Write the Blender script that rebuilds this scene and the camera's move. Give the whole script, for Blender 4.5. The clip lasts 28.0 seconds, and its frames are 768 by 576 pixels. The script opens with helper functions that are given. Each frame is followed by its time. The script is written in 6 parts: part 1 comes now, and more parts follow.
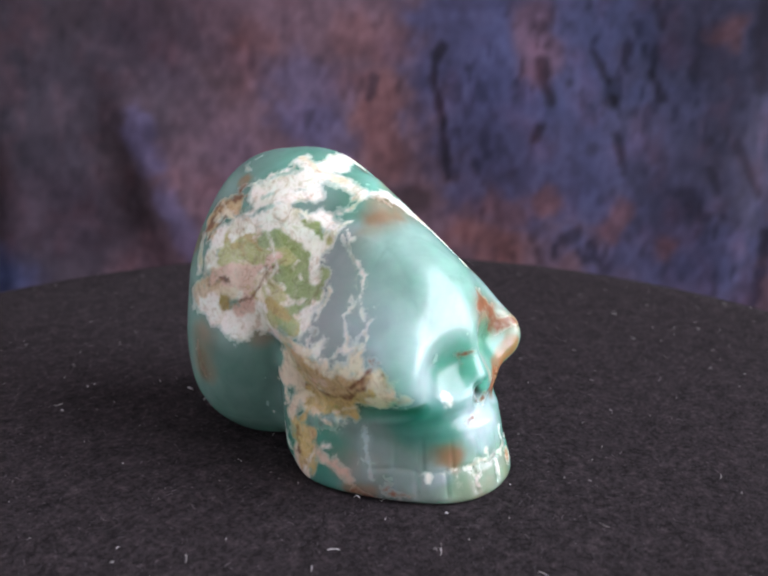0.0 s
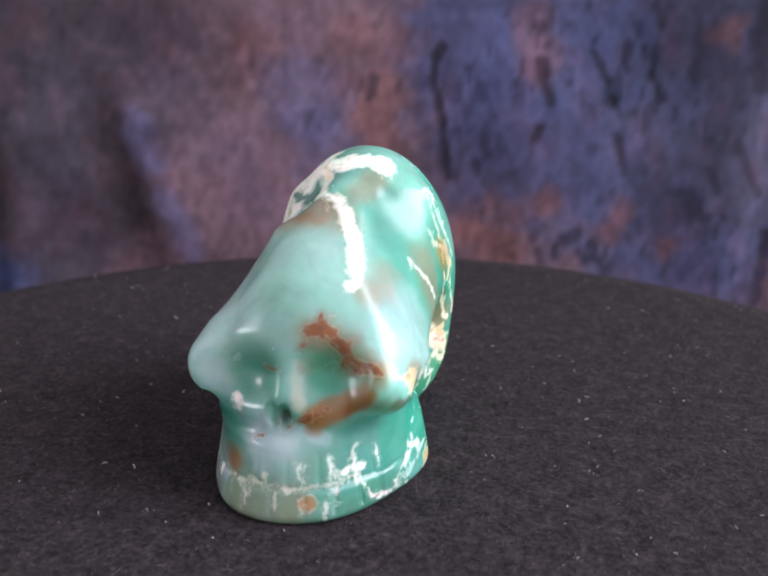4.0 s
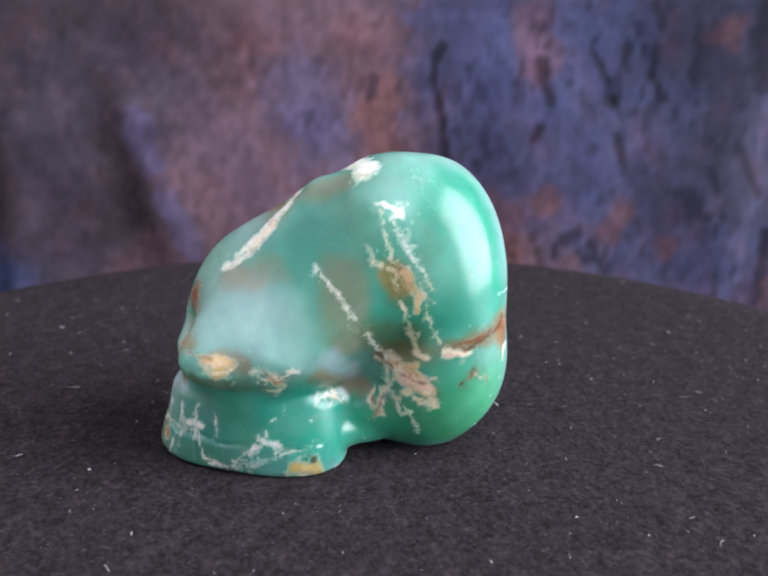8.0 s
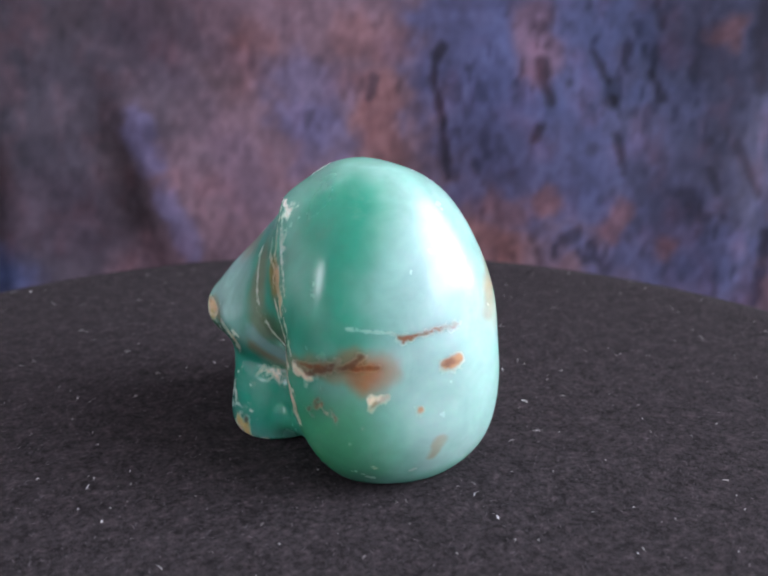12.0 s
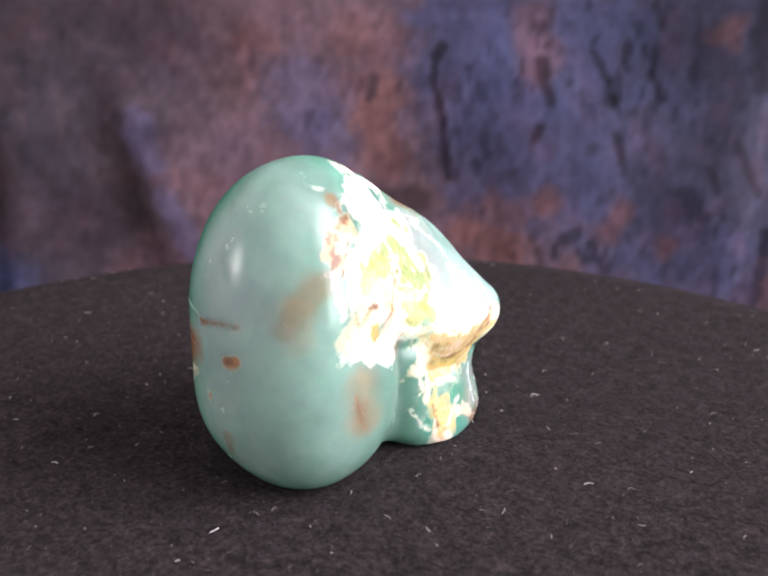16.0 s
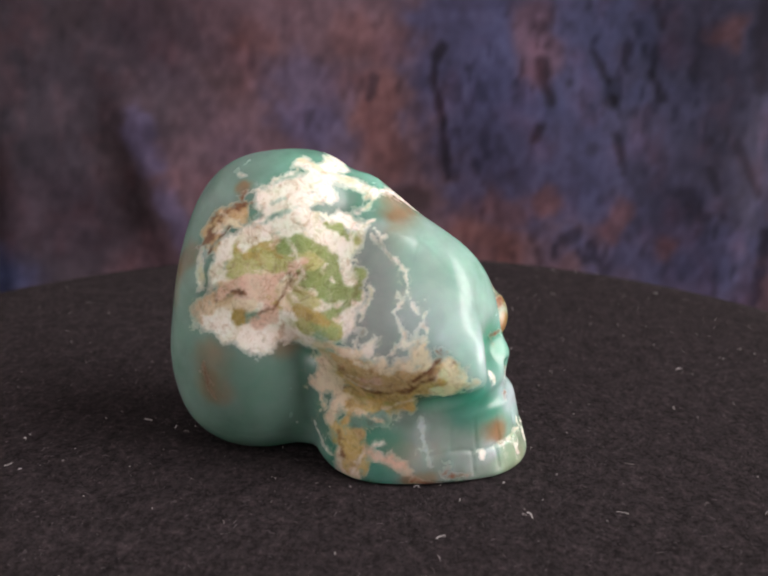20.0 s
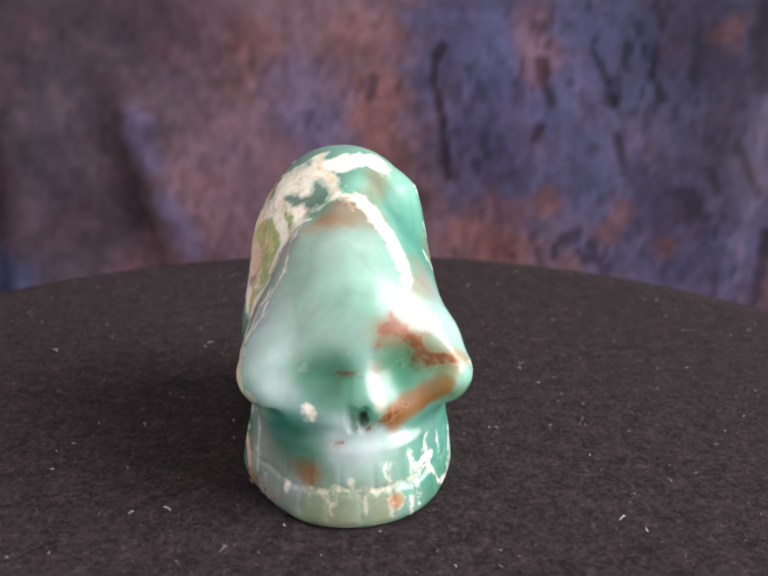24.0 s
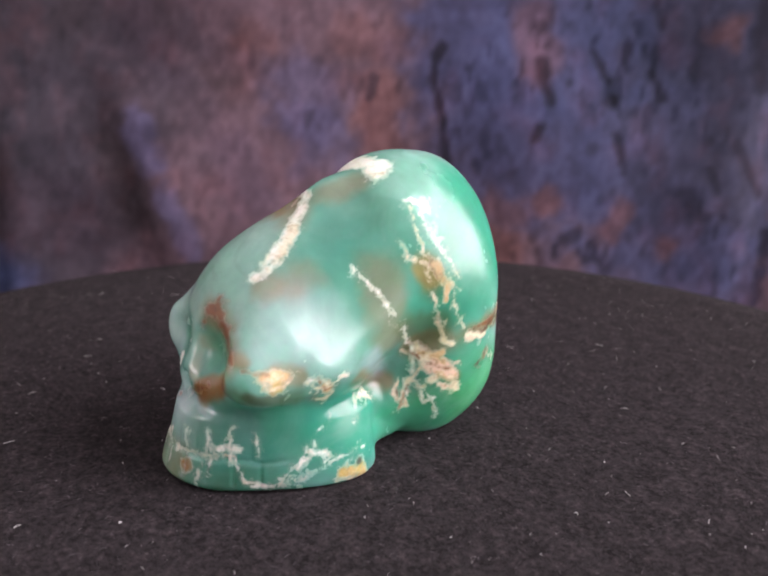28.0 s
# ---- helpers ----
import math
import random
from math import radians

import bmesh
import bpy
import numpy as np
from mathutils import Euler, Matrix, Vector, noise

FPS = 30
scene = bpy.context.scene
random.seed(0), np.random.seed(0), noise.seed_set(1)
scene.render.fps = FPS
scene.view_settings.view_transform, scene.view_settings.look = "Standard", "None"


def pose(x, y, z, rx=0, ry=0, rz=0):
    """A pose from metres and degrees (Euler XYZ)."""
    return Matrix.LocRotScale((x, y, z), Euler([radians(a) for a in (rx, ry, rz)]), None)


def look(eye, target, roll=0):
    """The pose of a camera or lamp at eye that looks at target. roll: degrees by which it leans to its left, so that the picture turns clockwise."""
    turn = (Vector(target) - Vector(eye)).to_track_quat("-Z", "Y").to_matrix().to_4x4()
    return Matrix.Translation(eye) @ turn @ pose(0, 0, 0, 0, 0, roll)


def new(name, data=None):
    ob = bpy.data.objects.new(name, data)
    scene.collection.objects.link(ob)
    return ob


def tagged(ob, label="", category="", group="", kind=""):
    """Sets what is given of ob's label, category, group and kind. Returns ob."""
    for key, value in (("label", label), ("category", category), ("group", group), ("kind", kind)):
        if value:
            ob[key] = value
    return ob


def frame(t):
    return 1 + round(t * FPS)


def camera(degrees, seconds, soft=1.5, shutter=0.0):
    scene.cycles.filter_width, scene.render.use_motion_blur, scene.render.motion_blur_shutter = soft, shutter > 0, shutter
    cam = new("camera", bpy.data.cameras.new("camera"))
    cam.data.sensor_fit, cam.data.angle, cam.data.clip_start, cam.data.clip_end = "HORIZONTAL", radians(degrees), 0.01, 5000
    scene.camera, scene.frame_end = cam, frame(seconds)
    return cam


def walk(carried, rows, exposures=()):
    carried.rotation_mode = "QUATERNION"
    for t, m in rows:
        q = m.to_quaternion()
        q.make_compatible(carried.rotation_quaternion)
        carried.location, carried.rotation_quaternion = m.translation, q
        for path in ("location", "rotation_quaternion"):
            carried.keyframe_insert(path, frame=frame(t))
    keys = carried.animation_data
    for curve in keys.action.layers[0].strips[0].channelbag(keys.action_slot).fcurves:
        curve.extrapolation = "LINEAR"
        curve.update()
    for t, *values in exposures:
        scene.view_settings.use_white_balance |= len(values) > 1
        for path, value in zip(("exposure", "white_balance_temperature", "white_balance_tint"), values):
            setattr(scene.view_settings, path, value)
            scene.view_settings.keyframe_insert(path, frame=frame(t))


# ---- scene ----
SPIN = 16.8092            # degrees a second, clockwise from above
FACE_AT = 3.08

cam = camera(51.24, 28.0, soft=2.2)
EYE = Vector((0.0, -0.120, 0.05908))
AIM = EYE + Vector((0.04907, 0.95890, -0.27945))
EXPOSURES = [(0.0, -0.36, 6300, 16), (1.0, -0.36, 6300, 16), (2.0, -0.36, 6300, 16), (3.0, -0.05, 6300, 16), (5.5, -0.1, 6300, 16), (7.0, -0.27, 6200, 15), (8.0, 0.06, 6100, 13), (9.0, 0.2, 6000, 11), (11.0, 0.2, 6000, 11), (12.5, 0.08, 6050, 12), (14.5, 0.2, 6700, 16),
             (16.0, 0.0, 6900, 17), (17.0, -0.72, 7100, 17), (18.5, -1.0, 7300, 16), (19.0, -1.0, 7350, 16), (20.0, -0.62, 7400, 17), (21.5, -0.4, 7300, 18), (24.0, 0.02, 7200, 19), (26.0, 0.2, 7000, 19), (28.0, -0.12, 6900, 19)]
STAND = look(EYE, AIM, 0.470)
walk(cam, [(0.0, STAND), (28.0, STAND)], exposures=EXPOSURES)
cam.data.dof.use_dof = True
cam.data.dof.focus_distance = 0.118
cam.data.dof.aperture_fstop = 27.0

# ---- world and lights ----
world = bpy.data.worlds.new("world")
scene.world = world
world.use_nodes = True
wn = world.node_tree
sky = wn.nodes.new("ShaderNodeTexSky")
sky.sky_type, sky.sun_disc = "NISHITA", False
sky.sun_elevation, sky.sun_rotation = radians(35), radians(60)
wn.nodes["Background"].inputs[1].default_value = 0.08
wn.links.new(sky.outputs[0], wn.nodes["Background"].inputs[0])


def area(name, eye, target, sx, sy, watts, colour):
    d = bpy.data.lights.new(name, "AREA")
    d.shape, d.size, d.size_y, d.energy, d.color = "RECTANGLE", sx, sy, watts, colour
    ob = new(name, d)
    ob.matrix_world = look(eye, target)
    return ob


area("window_light", (0.945, -0.28, 0.66), (0.0, -0.28, 0.66), 0.96, 1.34, 52, (0.92, 0.945, 1.0))
area("far_window_light", (-1.27, -0.40, 0.30), (0, -0.40, 0.30), 0.10, 0.26, 3.2, (0.98, 0.97, 1.0))


# ---- material helpers ----
def material(name, rough=0.6, metal=0.0):
    m = bpy.data.materials.new(name)
    m.use_nodes = True
    b = m.node_tree.nodes["Principled BSDF"]
    b.inputs["Roughness"].default_value, b.inputs["Metallic"].default_value = rough, metal
    return m, m.node_tree, b


def node(nt, kind, **values):
    n = nt.nodes.new("ShaderNode" + kind)
    for k, v in values.items():
        n.inputs[k].default_value = v
    return n


def noise_tex(nt, scale, detail=4.0, rough=0.55, coords=None, distortion=0.0):
    n = node(nt, "TexNoise", Scale=scale, Detail=detail, Roughness=rough, Distortion=distortion)
    if coords is None:
        c = nt.nodes.new("ShaderNodeTexCoord")
        coords = c.outputs["Object"]
    nt.links.new(coords, n.inputs["Vector"])
    return n


def ramp(nt, source, *stops):
    r = nt.nodes.new("ShaderNodeValToRGB")
    while len(r.color_ramp.elements) < len(stops):
        r.color_ramp.elements.new(0.5)
    for e, (p, c) in zip(r.color_ramp.elements, stops):
        e.position, e.color = p, (*c, 1)
    nt.links.new(source, r.inputs[0])
    return r


def mix(nt, factor, a, b, how="MIX"):
    m = nt.nodes.new("ShaderNodeMix")
    m.data_type, m.blend_type = "RGBA", how
    for socket, v in ((0, factor), (6, a), (7, b)):
        if isinstance(v, bpy.types.NodeSocket):
            nt.links.new(v, m.inputs[socket])
        else:
            m.inputs[socket].default_value = v if socket == 0 else (*v, 1)
    return m.outputs[2]


def bump(nt, bsdf, source, strength, distance):
    b = node(nt, "Bump", Strength=strength, Distance=distance)
    nt.links.new(source, b.inputs["Height"])
    nt.links.new(b.outputs[0], bsdf.inputs["Normal"])


def plain(name, a, b, scale, rough, relief=0.2, distance=0.001):
    m, nt, p = material(name, rough)
    n = noise_tex(nt, scale, 6)
    nt.links.new(ramp(nt, n.outputs[0], (0.3, a), (0.7, b)).outputs[0], p.inputs["Base Color"])
    bump(nt, p, n.outputs[0], relief, distance)
    return m


def part(name, bm, mat, parent=None, label=""):
    me = bpy.data.meshes.new(name)
    bm.to_mesh(me)
    bm.free()
    me.materials.append(mat)
    ob = new(name, me)
    ob.parent = parent
    if label:
        tagged(ob, label)
    return ob


def mesh_of(name, verts, faces, mat, smooth=True):
    me = bpy.data.meshes.new(name)
    me.from_pydata(verts, [], faces)
    me.materials.append(mat)
    if smooth:
        me.polygons.foreach_set("use_smooth", [True] * len(me.polygons))
    me.update()
    return me


# ---- lattice noise for stains and relief ----
TABLE = np.random.RandomState(7).rand(64, 64, 64).astype(np.float32)


def grain(p, size, octaves=3, seed=0):
    """Smooth noise from -1 to 1 at points p; size is the width of one lump."""
    total, amp, norm = 0.0, 1.0, 0.0
    for o in range(octaves):
        q = np.asarray(p) / size * 2 ** o + seed * 7.31 + o * 3.7
        i = np.floor(q).astype(int)
        f = q - i
        f = f * f * (3 - 2 * f)
        v = 0.0
        for a in (0, 1):
            for b in (0, 1):
                for c in (0, 1):
                    w = (f[..., 0] if a else 1 - f[..., 0]) * (f[..., 1] if b else 1 - f[..., 1]) * (f[..., 2] if c else 1 - f[..., 2])
                    v = v + w * TABLE[(i[..., 0] + a) % 64, (i[..., 1] + b) % 64, (i[..., 2] + c) % 64]
        total, norm, amp = total + amp * (2 * v - 1), norm + amp, amp * 0.55
    return total / norm * 1.6


# ---- stone carving: rounded lumps and scoops, in millimetres ----
def lump(p, cx, cy, cz, rx, ry, rz, tilt=0.0):
    x, y, z = p[..., 0] - cx, p[..., 1] - cy, p[..., 2] - cz
    ca, sa = math.cos(radians(tilt)), math.sin(radians(tilt))
    y, z = ca * y + sa * z, ca * z - sa * y
    k0 = np.sqrt((x / rx) ** 2 + (y / ry) ** 2 + (z / rz) ** 2)
    k1 = np.sqrt((x / rx ** 2) ** 2 + (y / ry ** 2) ** 2 + (z / rz ** 2) ** 2) + 1e-9
    return k0 * (k0 - 1) / k1


def join(a, b, k):
    h = np.clip(0.5 + 0.5 * (b - a) / k, 0, 1)
    return b * (1 - h) + a * h - k * h * (1 - h)


def carve(a, b, k):
    return -join(-a, b, k)


def rod(p, a, b, ra, rb):
    a, b = np.array(a), np.array(b)
    ab = b - a
    t = np.clip(((p - a) @ ab) / (ab @ ab), 0, 1)
    return np.linalg.norm(p - a - t[..., None] * ab, axis=-1) - (ra + (rb - ra) * t)


def plate(p, a, b, c, r):
    """A three-cornered plate with round edges."""
    corners = [np.array(q) for q in (a, b, c)]
    n = np.cross(corners[1] - corners[0], corners[0] - corners[2])
    inside, edge = 0, None
    for k in range(3):
        e, v = corners[(k + 1) % 3] - corners[k], p - corners[k]
        inside = inside + np.sign(v @ np.cross(e, n))
        t = np.clip(v @ e / (e @ e), 0, 1)
        w = ((e * t[..., None] - v) ** 2).sum(-1)
        edge = w if edge is None else np.minimum(edge, w)
    return np.sqrt(np.where(inside >= 2, ((p - corners[0]) @ n) ** 2 / (n @ n), edge) + 1e-9) - r


def chin(p, cx, cy, rx, ry, back, top, taper, edge=1.2):
    """A horseshoe-shaped block, round in front, that stands on the ground."""
    s = 1 - taper * np.clip(p[..., 2], 0, 30) / 10
    k = np.hypot((p[..., 0] - cx) / s / rx, np.minimum(p[..., 1] - cy, 0) / (ry * s))
    d = carve((k - 1) * rx, back - p[..., 1], 8.0) + edge
    z = np.maximum(p[..., 2] - top, -p[..., 2]) + edge
    return np.minimum(np.maximum(d, z), 0) + np.hypot(np.maximum(d, 0), np.maximum(z, 0)) - edge


APEX, TIP_A, TIP_B = (1.40, -2.58, 37.76), (-11.87, -20.10, 18.42), (9.53, -21.14, 18.41)
DABS = [  # a little more or less stone round a place
    (-9.4, 11.5, 0.0, -0.24),
    (6.4, 9.5, 44.1, 0.13),
    (-14.0, -17.9, 0.5, -0.16),
    (14.9, 14.9, 15.6, -0.34),
    (-11.7, 21.7, 26.9, 1.15),
    (14.0, -5.6, -0.2, 0.20),
    (-9.4, -12.9, 28.8, -0.19),
    (12.2, -4.9, 21.4, -0.71),
    (7.4, 22.6, 31.4, -0.34),
    (-2.5, 25.7, 7.9, -0.35),
    (7.9, 10.6, 0.3, 0.13),
    (-8.6, 4.9, 37.4, -0.13),
    (5.7, -18.8, 29.6, -0.17),
    (-14.6, 16.2, 12.3, -0.73),
    (12.3, -19.2, 0.3, -0.40),
    (14.2, 9.4, 32.9, 0.37),
    (4.5, 25.4, 18.5, -0.84),
    (13.2, -15.4, 10.9, 0.36),
    (-5.3, 1.1, -0.1, 0.19),
    (-9.7, 24.9, 16.1, 0.30),
    (2.9, 20.0, 0.6, -0.29),
    (-14.6, 12.5, 22.3, -0.98),
    (-8.3, -26.9, 0.2, 0.44),
    (4.9, 18.7, 41.2, -0.45),
    (11.9, 18.9, 7.5, 0.50),
    (-10.6, 21.8, 5.1, 0.55),
    (14.8, 16.4, 26.5, 0.17),
    (5.4, -24.7, 8.7, -0.16),
    (0.0, -11.0, 36.6, 0.75),
    (-0.5, -18.5, 31.0, 0.45),
    (13.5, -9.0, 6.0, 0.60),
    (6.6, -14.5, 30.2, -0.85),
]


def stone(p):
    d = lump(p, 0.60, 13.02, 21.15, 14.86, 12.51, 23.09, -5.07)
    d = join(d, lump(p, -1.94, 13.31, 13.09, 14.30, 13.36, 14.95, -1.38), 5)
    d = join(d, lump(p, 1.48, 6.54, 32.06, 11.31, 11.15, 13.01, 0.04), 5)
    d = join(d, lump(p, -0.74, -8.95, 21.10, 16.26, 15.08, 13.98, 23.04), 5)
    d = carve(d, lump(p, -19.78, -9.10, 31.44, 12.96, 14.16, 12.44, 0.75), 4)
    d = carve(d, lump(p, 20.55, -11.27, 31.85, 11.32, 14.10, 12.11, 0.03), 4)
    d = join(d, plate(p, APEX, TIP_A, TIP_B, 3.90), 3)
    d = join(d, rod(p, TIP_A, (-5.23, -11.34, 28.09), 4.38, 3.12), 1.5)
    d = join(d, rod(p, TIP_B, (5.47, -11.86, 28.08), 3.56, 3.12), 1.5)
    d = join(d, lump(p, -1.39, -14.38, 14.27, 13.64, 11.30, 8.32, 3.50), 3)
    d = carve(d, lump(p, -19.75, -16.91, 12.68, 3.35, 7.91, 2.35, 0.39), 2.5)
    d = carve(d, lump(p, 17.56, -17.06, 12.93, 3.96, 7.96, 2.49, -0.42), 2.5)
    d = join(d, lump(p, -0.6, 2.8, 7.4, 11.2, 9.0, 7.0), 3)
    d = join(d, chin(p, -1.10, -7.82, 15.80, 21.65, -0.90, 10.78, 0.12), 2.5)
    d = join(d, rod(p, (-11.6, -2.0, 4.0), (-11.4, 0.0, 15.0), 3.1, 2.5), 2.5)
    d = join(d, rod(p, (-10.0, -1.5, 3.8), (-6.5, 4.0, 4.0), 2.4, 2.6), 2.0)
    d = join(d, rod(p, (9.0, -2.0, 4.2), (6.6, 3.2, 3.8), 2.2, 2.6), 1.0)
    d = carve(d, lump(p, -8.60, -27.30, 19.30, 7.30, 5.13, 5.00, -0.13), 2.2)
    d = carve(d, lump(p, 4.59, -27.60, 20.20, 6.40, 5.34, 4.80, -0.01), 2.2)
    for x, y, z, more in DABS:
        d = d - more * np.exp(-((p[..., 0] - x) ** 2 + (p[..., 1] - y) ** 2 + (p[..., 2] - z) ** 2) / 42)
    d = join(d, plate(p, (8.1, -5.5, 29.6), (11.2, -0.4, 22.4), (8.8, 3.5, 36.5), 1.1), 6.0)
    d = join(d, plate(p, (11.2, -0.4, 22.4), (8.8, 3.5, 36.5), (12.4, 7.5, 27.0), 0.9), 6.0)
    d = join(d, plate(p, (-5.9, -7.5, 31.9), (-10.9, 0.1, 22.3), (-7.0, 4.7, 36.0), 1.6), 4.0)
    d = join(d, plate(p, (-10.9, 0.1, 22.3), (-7.0, 4.7, 36.0), (-11.3, 11.0, 25.6), 1.4), 4.0)
    d = join(d, plate(p, (8.1, -5.5, 29.6), (11.2, -0.4, 22.4), (11.8, -19.6, 16.7), 1.5), 5.0)
    d = join(d, plate(p, (-5.9, -7.5, 31.9), (-10.9, 0.1, 22.3), (-14.5, -17.6, 17.9), 1.8), 4.0)
    d = join(d, plate(p, (-7.6, -9.5, 32.0), (-13.6, -17.6, 19.2), (-12.6, -7.0, 24.6), 1.5), 2.5)
    d = carve(d, rod(p, (9.6, -26.0, 12.4), (15.2, -13.0, 11.9), 1.8, 1.0), 0.5)
    d = carve(d, rod(p, (-13.2, -23.2, 13.5), (-15.4, -14.5, 12.0), 1.7, 0.8), 0.6)
    d = join(d, rod(p, (-1.4, -21.4, 22.0), (-1.6, -23.7, 16.0), 0.5, 1.1), 2.6)
    around = np.arctan2(p[..., 0] + 1.0, -(p[..., 1] + 12.0))
    arc = around * 15.5
    row = np.where(p[..., 2] < 4.7, arc + 1.1, arc * 0.93 - 0.6)
    teeth = np.exp(-(((row + 2.0) % 4.0 - 2.0) / 0.30) ** 2) * np.clip((1.15 - np.abs(around)) / 0.2, 0, 1) * np.clip((p[..., 2] - 0.9) / 0.8, 0, 1) * np.clip((9.5 - p[..., 2]) / 3.5, 0, 1)
    bite = np.exp(-((p[..., 2] - 4.7 - 0.2 * np.sin(arc * 0.7)) / 0.30) ** 2) * np.clip((1.35 - np.abs(around)) / 0.2, 0, 1)
    d = d + 0.20 * teeth + 0.20 * bite + 0.12 * np.clip((p[..., 2] - 4.7) / 0.4, 0, 1) * np.clip((8.5 - p[..., 2]) / 3, 0, 1) * np.clip((1.2 - np.abs(around)) / 0.3, 0, 1)
    for side in (-1, 1):
        d = carve(d, lump(p, -2.0 + 0.8 * side, -26.2, 13.8, 1.0, 2.2, 2.0, -12 * side), 0.4)
    return -join(-d, p[..., 2], 0.6)


def skin(field, lo, hi, step):
    """A closed mesh round the region where the field is below zero."""
    axes = [np.arange(a, b + step, step) for a, b in zip(lo, hi)]
    n = [len(a) for a in axes]
    wide = 4
    rough = [np.append(a[::wide], a[-1] + wide * step) for a in axes]
    far = field(np.stack(np.meshgrid(*rough, indexing="ij"), -1)).astype(np.float32)
    near = np.abs(far) < 2.1 * wide * step
    v = far
    for k in range(3):
        v, near = np.repeat(v, wide, axis=k), np.repeat(near, wide, axis=k)
    v, near = np.roll(v, 2, (0, 1, 2)), np.roll(near, 2, (0, 1, 2))
    v, near = v[:n[0], :n[1], :n[2]].copy(), near[:n[0], :n[1], :n[2]]
    at = np.argwhere(near)
    for batch in np.array_split(at, max(1, len(at) // 60000)):
        p = np.stack([axes[k][batch[:, k]] for k in range(3)], -1)
        v[tuple(batch.T)] = field(p)
    inside = v < 0
    m = [k - 1 for k in n]
    total = np.zeros((*m, 3), np.float32)
    count = np.zeros(m, np.float32)
    cell = lambda o: tuple(slice(o[k], o[k] + m[k]) for k in range(3))
    for axis in range(3):
        others = [k for k in range(3) if k != axis]
        for a in (0, 1):
            for b in (0, 1):
                o0 = [0, 0, 0]
                o0[others[0]], o0[others[1]] = a, b
                o1 = list(o0)
                o1[axis] = 1
                va, vb = v[cell(o0)], v[cell(o1)]
                cross = inside[cell(o0)] != inside[cell(o1)]
                t = np.where(cross, va / np.where(cross, va - vb, 1), 0)
                for k in range(3):
                    total[..., k] += np.where(cross, o0[k] + (t if k == axis else 0), 0)
                count += cross
    used = count > 0
    index = np.full(m, -1)
    index[used] = np.arange(used.sum())
    where = np.argwhere(used)
    verts = np.array(lo) + (where + total[used] / count[used][:, None]) * step
    faces = []
    for axis in range(3):
        b, c = (axis + 1) % 3, (axis + 2) % 3
        s0 = [slice(1, m[k]) for k in range(3)]
        s0[axis] = slice(0, m[axis])
        s1 = list(s0)
        s1[axis] = slice(1, m[axis] + 1)
        a0, a1 = inside[tuple(s0)], inside[tuple(s1)]
        for flip, hit in ((False, a0 & ~a1), (True, ~a0 & a1)):
            at = np.argwhere(hit)
            off = np.array([s.start for s in s0])
            at = at + off
            eb, ec = np.eye(3, dtype=int)[b], np.eye(3, dtype=int)[c]
            q = [index[tuple((at - eb - ec).T)], index[tuple((at - ec).T)], index[tuple(at.T)], index[tuple((at - eb).T)]]
            q = np.stack(q[::-1] if flip else q, 1)
            faces.append(q)
    faces = np.concatenate(faces)
    f0 = field(verts)
    g = np.stack([field(verts + 0.05 * np.eye(3)[k]) - f0 for k in range(3)], -1) / 0.05
    verts = verts - np.clip(f0, -0.2, 0.2)[:, None] * g / ((g * g).sum(1)[:, None] + 1e-6)
    return verts, faces


# ---- colours of the stone ----
SAT = np.array((0.035, 0.36, 0.235))
TEAL = np.array((0.025, 0.27, 0.20))
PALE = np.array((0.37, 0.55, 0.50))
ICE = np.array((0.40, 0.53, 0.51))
MINT = np.array((0.29, 0.54, 0.45))
GREYTEAL = np.array((0.18, 0.31, 0.265))
CLEAR = np.array((0.40, 0.46, 0.45))
WHITE = np.array((0.90, 0.85, 0.79))
CREAM = np.array((0.80, 0.68, 0.52))
TAN = np.array((0.60, 0.40, 0.20))
OCHRE = np.array((0.46, 0.33, 0.09))
LIME = np.array((0.47, 0.47, 0.18))
LEAF = np.array((0.29, 0.37, 0.13))
RUST = np.array((0.20, 0.056, 0.007))
BROWN = np.array((0.10, 0.038, 0.014))
PINK = np.array((0.74, 0.50, 0.40))
GLASS = np.array((0.31, 0.39, 0.355))
GOLD = np.array((0.64, 0.46, 0.17))
SOFTBROWN = np.array((0.36, 0.20, 0.10))
OLIVE = np.array((0.09, 0.13, 0.04))
AMBER = np.array((0.37, 0.165, 0.055))
DARK = np.array((0.05, 0.05, 0.03))
GRN = np.array((0.07, 0.40, 0.18))
# pale blue stone; on brow and temples it also carries window sheen
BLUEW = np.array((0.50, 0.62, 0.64))


